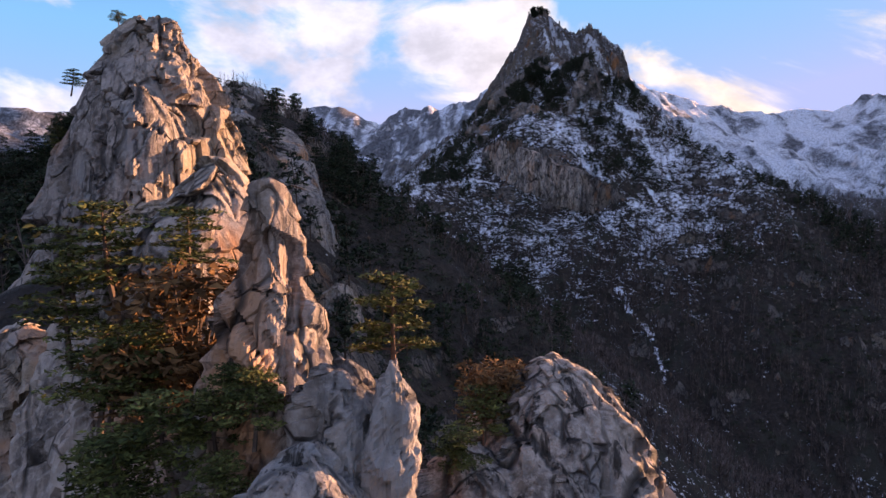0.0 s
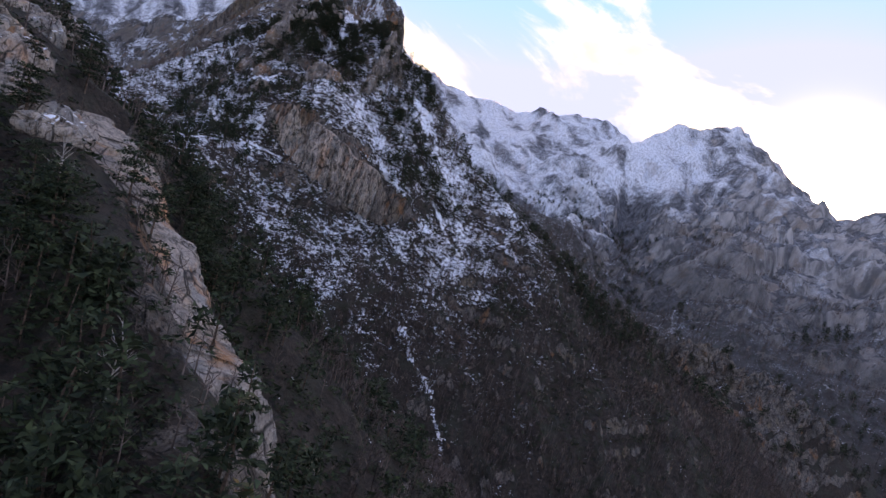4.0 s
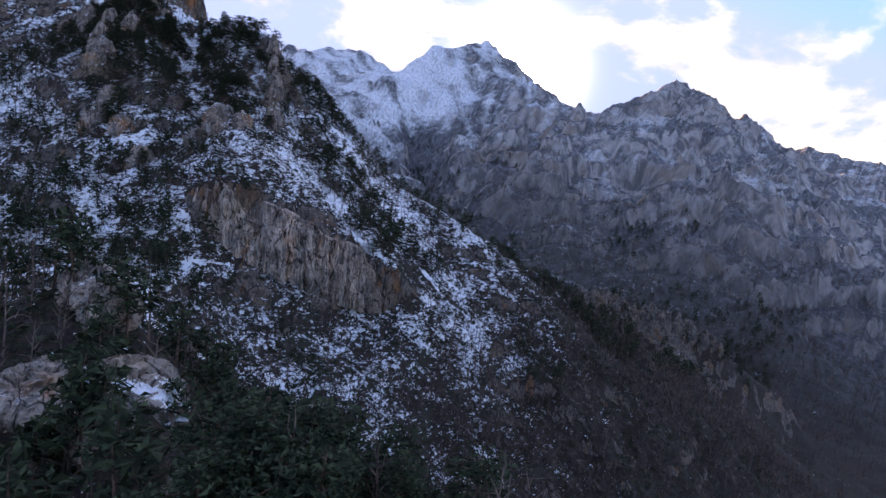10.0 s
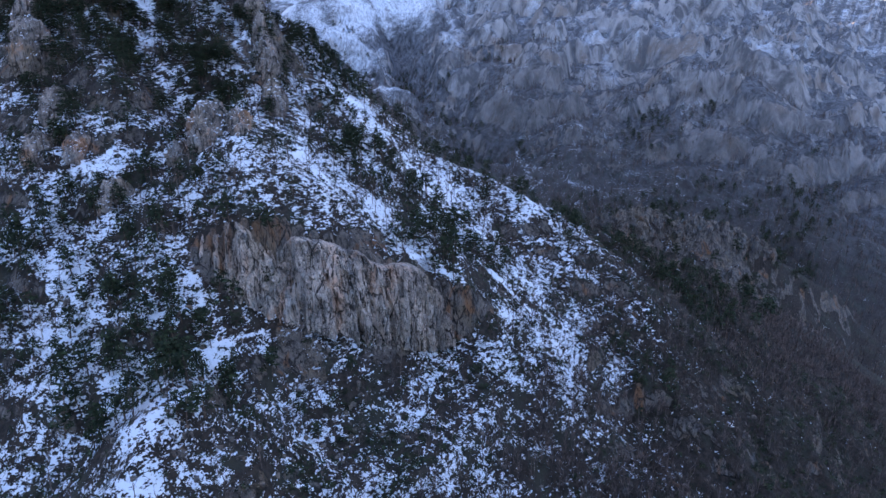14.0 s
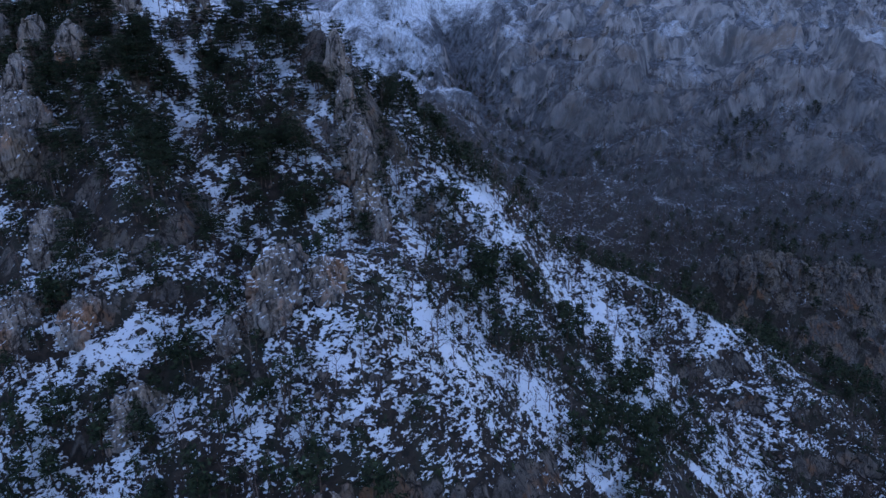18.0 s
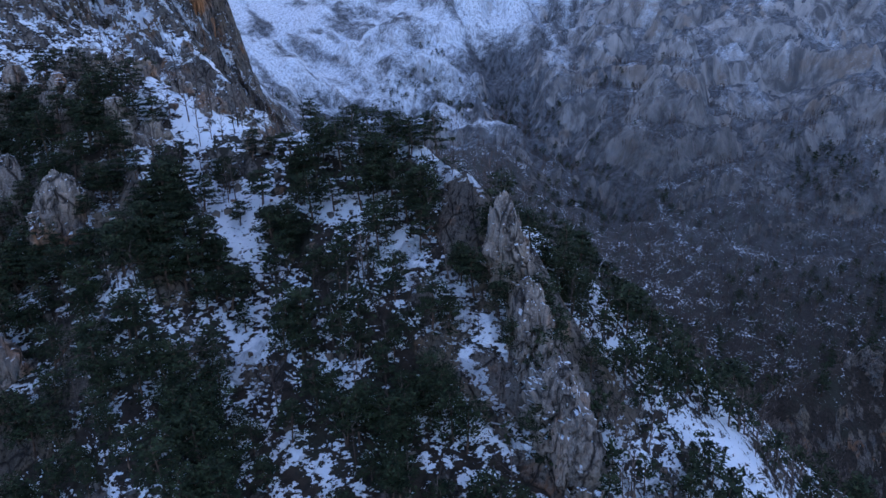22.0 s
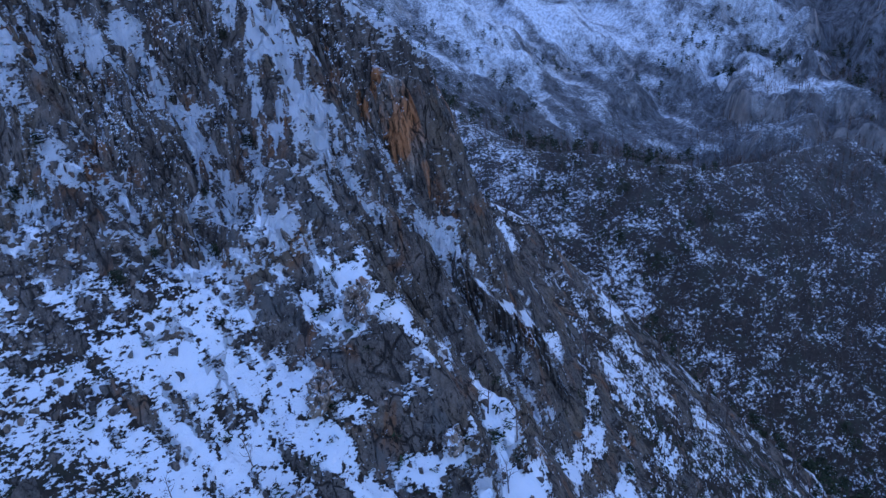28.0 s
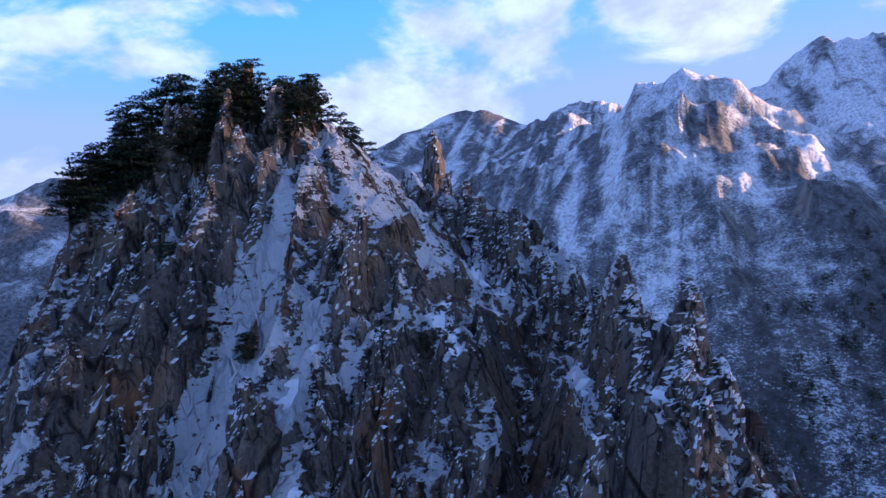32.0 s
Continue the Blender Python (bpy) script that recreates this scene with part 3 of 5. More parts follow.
    return rock + (far_rock - rock) * far, snow + (far_snow - snow) * far


def spaced(stops):
    """Grid lines: (start, spacing) pairs, growing smoothly from one to the next."""
    out = []
    for (a, s), (b, q) in zip(stops, stops[1:]):
        v = a
        while v < b - 1e-6:
            out.append(v)
            v += s + (q - s) * (v - a) / (b - a)
    out.append(stops[-1][0])
    return np.array(out)


def sheet(name, xs, ys, mat):
    gx, gy = np.meshgrid(xs, ys)
    nx, ny = len(xs), len(ys)
    h, far, cliff, crag, gully = land(gx.ravel(), gy.ravel())
    dy, dx = np.gradient(h.reshape(ny, nx), ys, xs)
    rock, snow = cover(gx.ravel(), gy.ravel(), h, np.hypot(dx, dy).ravel(), far, cliff, crag, gully)
    me = bpy.data.meshes.new(name)
    co = np.stack([gx.ravel(), gy.ravel(), h], 1)
    i = (np.arange(ny - 1)[:, None] * nx + np.arange(nx - 1)[None]).ravel()
    quads = np.stack([i, i + 1, i + nx + 1, i + nx], 1)
    build(me, co, quads)
    me.polygons.foreach_set("use_smooth", crag[quads[:, 0]] < 0.3)
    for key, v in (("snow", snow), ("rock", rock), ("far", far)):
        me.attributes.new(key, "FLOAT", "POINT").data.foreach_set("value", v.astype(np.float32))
    me.materials.append(mat)
    return new(name, me), h.reshape(ny, nx)


def build(me, co, faces, smooth=True):
    """Fill a mesh with vertices and faces of one size, from arrays."""
    k = faces.shape[1]
    me.vertices.add(len(co))
    me.vertices.foreach_set("co", np.ascontiguousarray(co, np.float32).ravel())
    me.loops.add(faces.size)
    me.loops.foreach_set("vertex_index", np.ascontiguousarray(faces, np.int32).ravel())
    me.polygons.add(len(faces))
    me.polygons.foreach_set("loop_start", np.arange(len(faces), dtype=np.int32) * k)
    me.polygons.foreach_set("use_smooth", np.full(len(faces), smooth))
    me.update(calc_edges=True)
    me.validate()


XS = spaced([(-3600, 220), (-900, 60), (-160, 3.0), (-100, 1.5), (50, 1.3), (62, 0.55), (142, 0.55), (160, 1.5), (270, 3.5), (720, 8), (1400, 22), (3600, 220)])
YS = spaced([(-1500, 220), (-300, 40), (-40, 3.0), (20, 1.5), (440, 1.5), (478, 0.55), (570, 0.55), (600, 3), (760, 7), (1600, 18), (3600, 160)])
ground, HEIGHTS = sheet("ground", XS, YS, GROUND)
tagged(ground, "steep mountain slopes with rock, brown brush and patchy snow", "ground", kind="structure")


# ---- helpers for things ----
def part(name, co, faces, mat, parent, label="", smooth=True):
    """One mesh object under a thing or a part."""
    me = bpy.data.meshes.new(name)
    build(me, np.asarray(co), np.asarray(faces), smooth)
    me.materials.append(mat)
    ob = new(name, me)
    ob.parent = parent
    if label:
        tagged(ob, label)
    return ob


def thing(name, where=(0, 0, 0), label="", category="", group="", kind=""):
    ob = new(name)
    ob.location = where
    ob.empty_display_size = 0.5
    return tagged(ob, label, category, group, kind)


def ground_at(x, y):
    """Height of the ground sheet at places."""
    x, y = np.atleast_1d(np.asarray(x, float)), np.atleast_1d(np.asarray(y, float))
    i, j = np.clip(np.searchsorted(XS, x) - 1, 0, len(XS) - 2), np.clip(np.searchsorted(YS, y) - 1, 0, len(YS) - 2)
    u, v = (x - XS[i]) / (XS[i + 1] - XS[i]), (y - YS[j]) / (YS[j + 1] - YS[j])
    return (HEIGHTS[j, i] * (1 - u) + HEIGHTS[j, i + 1] * u) * (1 - v) + (HEIGHTS[j + 1, i] * (1 - u) + HEIGHTS[j + 1, i + 1] * u) * v


def turn_z(co, a):
    c, s = math.cos(a), math.sin(a)
    return np.stack([co[:, 0] * c - co[:, 1] * s, co[:, 0] * s + co[:, 1] * c, co[:, 2]], 1)


# ---- rock ----
def carve(co, out, seed, size, blocks, grit, squash=0.55, lean=0.35):
    """Push points along out: joint-bounded blocks with open cracks, then worn relief."""
    p = co / size
    q = np.stack([p[:, 0] + lean * p[:, 2], p[:, 1] - 0.3 * lean * p[:, 2], p[:, 2] * squash - 0.2 * p[:, 0]], 1)
    q = q + 0.10 * np.stack([value_noise(p[:, 0], p[:, 1], p[:, 2], seed + k) for k in (5, 6, 7)], 1)
    face, gap, who = cells(q[:, 0], q[:, 1], q[:, 2], seed)
    face2, gap2, who2 = cells(q[:, 0] * 2.6, q[:, 1] * 2.6, q[:, 2] * 2.6, seed + 11)
    d = blocks * ((who - 0.5) * 0.9 + 2.9 * face - 0.35 * (1 - soft(gap, 0.0, 0.04)))
    d = d + 0.50 * blocks * ((who2 - 0.5) * 0.8 + 2.9 * face2 - 0.3 * (1 - soft(gap2, 0.0, 0.06)))
    d = d + grit * fbm(p[:, 0] * 1.7, p[:, 1] * 1.7, p[:, 2] * 1.7, 4, seed + 30, 0.55)
    return co + out * d[:, None]


def column(profile, around, up, seed, square=3.0, turn=0.5, size=3.0, blocks=0.6, grit=0.5, flat=(1, 1), squash=0.55, lean=0.35):
    """A rock pillar about the z axis. profile: (height, radius, shift x, shift y) rows from the foot up. Vertices and quads."""
    pr = np.array(profile, float)
    lev = np.linspace(0, 1, up)
    zs = np.interp(lev, np.linspace(0, 1, len(pr)), pr[:, 0])
    rad, sx, sy = [np.interp(zs, pr[:, 0], pr[:, i]) for i in (1, 2, 3)]
    th = np.linspace(0, 2 * np.pi, around, endpoint=False)
    ring = (np.abs(np.cos(th - turn)) ** square + np.abs(np.sin(th - turn)) ** square) ** (-1 / square)
    ox, oy = np.cos(th)[None] * ring[None], np.sin(th)[None] * ring[None]
    co = np.stack([sx[:, None] + rad[:, None] * ox * flat[0], sy[:, None] + rad[:, None] * oy * flat[1], np.repeat(zs[:, None], around, 1)], 2).reshape(-1, 3)
    out = np.stack([np.repeat(np.cos(th)[None], up, 0), np.repeat(np.sin(th)[None], up, 0), np.repeat(soft(lev, 0.8, 1.0)[:, None] * 0.8, around, 1)], 2).reshape(-1, 3)
    co = carve(co, out, seed, size, blocks, grit, squash, lean)
    co = np.concatenate([co, co[-around:].mean(0, keepdims=True) + [[0, 0, 0.1]]])
    i, j = np.meshgrid(np.arange(up - 1), np.arange(around), indexing="ij")
    a, b = (i * around + j).ravel(), (i * around + (j + 1) % around).ravel()
    quads = np.stack([a, b, b + around, a + around], 1)
    k = (up - 1) * around + np.arange(around)
    tip = np.full(around, len(co) - 1)
    cap = np.stack([k, np.roll(k, -1), tip, tip], 1)
    return co, np.concatenate([quads, cap])


def tri(faces):
    """Quads to triangles, leaving out empty ones."""
    f = np.concatenate([faces[:, [0, 1, 2]], faces[:, [0, 2, 3]]])
    return f[(f[:, 0] != f[:, 1]) & (f[:, 1] != f[:, 2]) & (f[:, 0] != f[:, 2])]


def boulder(rx, ry, rz, seed, n=28, size=2.5, blocks=0.25, grit=0.3, square=2.5):
    """A rounded boulder about the origin, its foot below it. Vertices and triangles."""
    prof = []
    for k in range(13):
        a = -0.62 + (math.pi / 2 + 0.62) * k / 12
        prof.append((math.sin(a), max(math.cos(a), 0.02), 0, 0))
    co, f = column(prof, n, max(8, n // 2), seed, square, seed * 0.7, 1e6, 0, 0)
    co = co * [rx, ry, rz]
    out = co / np.maximum(np.linalg.norm(co, axis=1, keepdims=True), 1e-6)
    return carve(co + seed * 13.7, out, seed, size, blocks, grit, 0.8, 0.2) - seed * 13.7, tri(f)


def rock_thing(name, label, category, pieces, mat, group=""):
    """A rock built of pillars at world places: rows of (part name, place, column arguments)."""
    x, y, z = pieces[0][1]
    t = thing(name, (x, y, z), label, category, group)
    for nm, (px, py, pz), arg in pieces:
        co, f = column(**arg)
        part(nm, co + [px - x, py - y, pz - z], tri(f), mat, t, smooth=False)
    return t


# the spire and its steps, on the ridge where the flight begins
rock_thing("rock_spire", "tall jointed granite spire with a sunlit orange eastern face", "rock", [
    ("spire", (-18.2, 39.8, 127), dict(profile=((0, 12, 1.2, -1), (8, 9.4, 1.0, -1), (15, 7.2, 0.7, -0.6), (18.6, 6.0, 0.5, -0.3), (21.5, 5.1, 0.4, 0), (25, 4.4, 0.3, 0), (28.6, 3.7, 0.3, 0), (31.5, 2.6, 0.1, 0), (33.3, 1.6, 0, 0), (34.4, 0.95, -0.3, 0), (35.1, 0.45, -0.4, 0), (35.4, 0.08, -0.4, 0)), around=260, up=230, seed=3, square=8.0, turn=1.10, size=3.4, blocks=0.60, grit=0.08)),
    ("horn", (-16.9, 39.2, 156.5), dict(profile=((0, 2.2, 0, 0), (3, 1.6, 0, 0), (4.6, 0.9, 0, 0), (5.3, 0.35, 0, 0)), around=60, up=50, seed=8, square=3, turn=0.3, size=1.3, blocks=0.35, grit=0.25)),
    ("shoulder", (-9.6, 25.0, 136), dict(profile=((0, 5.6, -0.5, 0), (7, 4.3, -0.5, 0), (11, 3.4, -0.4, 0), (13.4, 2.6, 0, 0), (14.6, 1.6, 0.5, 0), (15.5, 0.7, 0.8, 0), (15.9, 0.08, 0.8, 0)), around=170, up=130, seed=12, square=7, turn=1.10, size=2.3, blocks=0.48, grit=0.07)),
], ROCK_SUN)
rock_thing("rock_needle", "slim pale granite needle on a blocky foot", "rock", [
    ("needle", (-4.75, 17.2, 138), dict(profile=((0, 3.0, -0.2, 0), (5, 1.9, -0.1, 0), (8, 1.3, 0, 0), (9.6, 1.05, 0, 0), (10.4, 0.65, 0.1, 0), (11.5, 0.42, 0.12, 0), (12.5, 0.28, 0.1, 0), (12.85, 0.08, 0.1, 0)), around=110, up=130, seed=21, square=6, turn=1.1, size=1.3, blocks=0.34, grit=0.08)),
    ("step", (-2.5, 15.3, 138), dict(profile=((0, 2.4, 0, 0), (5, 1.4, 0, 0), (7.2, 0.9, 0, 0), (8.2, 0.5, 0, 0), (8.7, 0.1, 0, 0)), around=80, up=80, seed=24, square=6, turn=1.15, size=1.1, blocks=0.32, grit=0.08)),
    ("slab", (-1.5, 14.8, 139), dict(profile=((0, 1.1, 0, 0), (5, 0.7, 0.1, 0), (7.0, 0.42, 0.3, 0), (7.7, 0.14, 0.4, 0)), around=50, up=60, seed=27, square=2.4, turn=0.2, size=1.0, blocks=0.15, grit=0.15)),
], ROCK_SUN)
rock_thing("rock_buttress", "grey streaked granite buttress with a sunlit rim", "rock", [
    ("buttress", (3.9, 19.6, 128), dict(profile=((0, 8.5, 0, 0), (8, 5.6, 0, 0), (13, 3.6, -0.2, 0), (15.5, 2.4, -0.3, 0), (17.0, 1.2, -0.4, 0), (17.6, 0.6, -0.5, 0), (17.9, 0.08, -0.5, 0)), around=160, up=140, seed=31, square=2.6, turn=0.2, size=1.9, blocks=0.40, grit=0.22)),
    ("apron", (-3.4, 13.2, 128), dict(profile=((0, 6, 0, 0), (8, 4.0, 0, 0), (13, 2.4, 0, 0), (15.2, 1.5, 0.2, 0.3), (16.5, 0.6, 0.3, 0.5), (16.9, 0.08, 0.3, 0.5)), around=150, up=120, seed=34, square=2.6, turn=0.5, size=1.7, blocks=0.36, grit=0.2)),
    ("saddle", (0.6, 17.5, 128), dict(profile=((0, 6, 0, 0), (8, 4.2, 0, 0), (13, 2.8, 0, 0), (14.6, 1.6, 0, 0), (15.4, 0.6, 0, 0), (15.6, 0.06, 0, 0)), around=110, up=90, seed=37, square=2.6, turn=0.9, size=1.5, blocks=0.32, grit=0.2)),
], ROCK_CLIFF)
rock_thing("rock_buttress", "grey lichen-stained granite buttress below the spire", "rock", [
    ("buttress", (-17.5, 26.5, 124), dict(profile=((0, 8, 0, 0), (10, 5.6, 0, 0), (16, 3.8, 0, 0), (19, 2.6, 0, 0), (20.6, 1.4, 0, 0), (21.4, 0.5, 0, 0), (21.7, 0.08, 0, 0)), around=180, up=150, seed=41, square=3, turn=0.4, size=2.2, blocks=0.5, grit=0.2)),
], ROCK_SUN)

# rounded granite on the wooded knob: place, half-widths, heading
DOMES = ((-56, 153, 5.7, 4.5, 5.0, 0.4), (-51.5, 150, 3.6, 3.0, 3.6, 0.9), (-47.5, 145, 4.0, 2.4, 3.6, 1.2), (-60.5, 148, 4.6, 3.2, 4.2, 0.2), (-64.5, 151, 4.2, 3.0, 4.4, 0.1), (-58, 144, 3.2, 2.4, 3.0, 0.6), (-52, 141.5, 3.4, 2.3, 2.8, 0.8),
         (-47, 137, 2.6, 1.9, 2.4, 0.9), (-42.3, 129.8, 2.1, 1.7, 2.0, 0.2), (-43.6, 130.4, 1.3, 1.1, 1.4, 0.4), (-41.6, 127.6, 2.8, 1.8, 1.3, 0.3), (-62, 139, 2.4, 1.9, 2.6, 0.3), (-66, 143, 2.6, 1.8, 3.0, 0.1),
         (-50, 163, 3.0, 2.6, 2.2, 0.7), (-46.5, 158, 2.6, 1.8, 2.6, 1.2), (-55, 176, 5.0, 3.2, 2.6, 0.9), (-52.5, 195, 5.4, 3.2, 2.4, 1.0), (-56, 200, 3.2, 2.4, 2.0, 0.8), (-47, 211, 4.4, 2.4, 2.6, 1.3), (-14, 84, 2.6, 2.0, 5.0, 0.3), (12, 86, 3.2, 2.4, 6.0, 0.2))
for k, (x, y, rx, ry, rz, a) in enumerate(DOMES):
    co, f = boulder(1.34 * rx, 1.34 * ry, 1.25 * rz, 50 + k, 96 if rx > 2.5 else 56, 3.1, 0.52, 0.18, 3.6)
    t = thing("boulder", (x, y, ground_at(x, y)[0] - 0.38 * rz), "rounded pale granite boulder with snow on its top", "boulder", "granite boulders on the knob")
    part("stone", turn_z(co, a), f, ROCK_PALE, t, smooth=False)

# the fin of rock on the shoulder's edge, and outcrops on the slope
for k, (x, y, rx, ry, rz, a, lift) in enumerate(((77.5, 349, 3.6, 1.9, 9.0, 1.0, -1.0), (74.5, 344, 4.0, 2.2, 8.5, 1.0, -1.5), (71.0, 338.5, 4.6, 2.5, 8.0, 1.0, -1.5), (67, 332, 5.0, 2.8, 7.0, 1.0, -1.5), (41, 324, 5.4, 3.8, 7.4, 0.3, -1.2), (34, 326, 3.0, 2.2, 4.2, 0.5, -1), (20, 330, 3.6, 2.2, 5.2, 0.2, -1), (48, 410, 4.5, 3.0, 11, 0.2, -4), (45, 421, 5.0, 3.2, 12, 0.4, -4), (42, 432, 4.6, 3.2, 10, 0.3, -4), (50, 398, 4.2, 2.6, 9, 0.2, -3), (68, 421, 2.6, 1.8, 3.4, 0.3, -0.6), (65.5, 425, 2.0, 1.6, 3.2, 0.9, -0.5), (71, 414, 1.8, 1.4, 2.6, 0.2, -0.5), (74.5, 402, 2.2, 1.5, 2.4, 0.4, -0.5), (75, 391, 4.0, 1.8, 1.8, 1.0, -0.4), (63, 430, 2.4, 1.7, 3.0, 0.1, -0.6), (34, 386, 5.4, 3.4, 10, 0.3, -2), (39, 398, 5, 3, 10, 0.5, -2), (22.5, 347, 3.6, 2.4, 4.6, 0.4, -1.5), (17, 354, 3.6, 2.2, 5.2, 0.2, -1.5), (59.5, 418, 2.4, 1.8, 4.4, 0.5, -1), (64, 400, 2.0, 1.5, 3.2, 0.2, -0.8), (45, 319, 3.6, 2.6, 4.4, 0.6, -1.5), (58, 440, 3, 2, 5, 0.2, -1.5), (53, 388, 3.4, 2.2, 6, 0.4, -2), (28, 366, 4, 2.4, 6.5, 0.3, -2.4), (105, 470, 2.6, 1.4, 2.4, 0.9, -0.7), (118, 462, 2.2, 1.2, 2.0, 0.9, -0.6), (98, 462, 2.0, 1.2, 1.8, 0.8, -0.6), (110, 455, 1.8, 1.1, 1.6, 1.0, -0.5), (113, 474, 3.0, 1.4, 2.6, 0.9, -0.8), (122, 452, 2.2, 1.2, 2.2, 0.9, -0.6))):
    co, f = boulder(rx, ry, rz, 120 + k, 84, 2.0, 0.62, 0.3, 4.0)
    t = thing("rock_outcrop", (x, y, ground_at(x, y)[0] + lift), "weathered grey-brown granite outcrop on the snowy slope", "rock", "outcrops on the slope")
    part("stone", turn_z(co, a), f, ROCK_LEDGE, t, smooth=False)
    for j in (-1, 1):
        co, f = boulder(0.55 * rx, 0.7 * ry, 0.6 * rz, 160 + 2 * k + j, 44, 1.6, 0.45, 0.2, 4.0)
        part("stone", turn_z(co + [0.85 * j * rx, -0.35 * ry, -0.12 * rz], a), f, ROCK_LEDGE, t, smooth=False)


def rock_wall(line, height, seed, along, up, lean, size, blocks, flute, back=9.0, climb=0.0):
    """An upright rock face along a line of (x, y, foot z): fluted, with a rounded top that runs back into the slope."""
    ln = np.array(line, float)
    u = np.linspace(0, len(ln) - 1, along)
    c = np.stack([np.interp(u, np.arange(len(ln)), ln[:, i]) for i in range(3)], 1)
    d = np.gradient(c[:, :2], axis=0)
    d /= np.linalg.norm(d, axis=1, keepdims=True)
    side = np.stack([d[:, 1], -d[:, 0]], 1)
    v = np.linspace(0, 1, up)
    rise = np.sin(np.clip(v / 0.8, 0, 1) * np.pi / 2) * height
    shrink = np.sin(np.clip(u / (len(ln) - 1), 0, 1) * np.pi) ** 0.35 * (0.86 + 0.22 * value_noise(u * 2.1, u * 0, None, seed))
    into = -lean * v - back * soft(v, 0.70, 1.0)
    co = np.zeros((up, along, 3))
    co[:, :, :2] = c[None, :, :2] + side[None] * (into[:, None] * 1.0)[:, :, None]
    co[:, :, 2] = c[None, :, 2] + rise[:, None] * shrink[None] - 3 * (1 - shrink[None]) + (climb * back * soft(v, 0.70, 1.0))[:, None] * (shrink ** 2 * (1 - soft(u / (len(ln) - 1), 0.45, 0.72)))[None]
    out = np.zeros_like(co)
    out[:, :, :2] = side[None]
    co, out = co.reshape(-1, 3), out.reshape(-1, 3)
    s = np.repeat(np.arange(along)[None] * 0.11, up, 0).ravel()
    fl = fbm(s, co[:, 2] / 26, None, 4, seed + 3, 0.55, True)
    co = carve(co, out, seed, size, blocks, 0.4, 0.3, 0.15) + out * (flute * (fl - 0.2))[:, None]
    i, j = np.meshgrid(np.arange(up - 1), np.arange(along - 1), indexing="ij")
    a = (i * along + j).ravel()
    return co, np.stack([a, a + 1, a + along + 1, a + along], 1)


def face_parts(co, quads, wide, cuts, mat, parent):
    """A long rock face as upright parts that meet at deep joints."""
    col = np.arange(len(quads)) % wide
    for a, b in zip(cuts, cuts[1:]):
        own, back = np.unique(quads[(col >= a) & (col < b)], return_inverse=True)
        part("rock_face", co[own], tri(back.reshape(-1, 4)), mat, parent, smooth=False)


co, f = rock_wall(((16, 307, 178), (20, 300, 174), (29, 291, 166), (40, 282, 158), (50, 276.5, 154.5), (59, 272.5, 152), (65, 272, 152), (69, 275.5, 156)), 20.5, 90, 380, 130, 7.0, 2.4, 0.75, 2.2)
t = thing("cliff_band", (45, 283, 160), "fluted pale granite cliff band across the wooded slope", "cliff")
face_parts(co - [45, 283, 160], f, 379, (0, 52, 118, 170, 236, 300, 379), ROCK_CLIFF, t)

# the pale slab that edges the first ridge above the gorge
edge = [(-19.5, 96, 150), (-20, 101, 154), (-21, 108, 157.5), (-24.5, 121, 161.5), (-28.5, 134, 166), (-33, 144, 170.5), (-37.8, 152, 175), (-44.5, 160.5, 180.5), (-51, 170, 182)]
feet = [(x + 3.2, y - 1.0, z - 13.5) for x, y, z in edge]
co, f = rock_wall(feet, 13.5, 98, 380, 130, 5.0, 3.4, 0.5, 0.9, 10.0, 0.5)
t = thing("rock_slab", (-40, 135, 165), "long pale granite slab along the edge of the wooded ridge", "rock")
face_parts(co - [-40, 135, 165], f, 379, (0, 80, 170, 260, 379), ROCK_SUN, t)

# the broken pale crest of the spur low in the gorge
rs = np.random.default_rng(31)
for k in range(16):
    u = (k + 0.5) / 16
    x, y = np.interp(u, (0, 0.3, 0.45, 0.6, 1), (322, 338, 346, 352, 384)) + rs.normal(0, 2), np.interp(u, (0, 0.3, 0.45, 0.6, 1), (332, 314, 302, 289, 240)) + rs.normal(0, 2)
    z, tall = ground_at(x, y)[0], rs.uniform(4, 9)
    t = thing("spur_rock", (x, y, z), "pale broken granite pinnacle on a low wooded spur", "rock", "rocks of the spur")
    for j in range(3):
        a, w, top = 2.1 * j + k, rs.uniform(3.0, 4.6), tall * (1.0 if j == 0 else rs.uniform(0.4, 0.8))
        co, f = column(((-9, w * 1.5, 0, 0), (0, w, 0, 0), (top * 0.5, w * 0.75, 0.3, 0), (top * 0.85, w * 0.45, 0.5, 0), (top, 0.1, 0.5, 0)), 40, 34, 900 + 4 * k + j, 4.0, rs.uniform(0, 1.5), 3.0, 0.8, 0.5, (1.0, 0.8), 0.5, 0.2)
        d = 0 if j == 0 else rs.uniform(3, 5.5)
        part("block", co + [math.cos(a) * d, math.sin(a) * d, -1.0], tri(f), STONE, t, smooth=False)

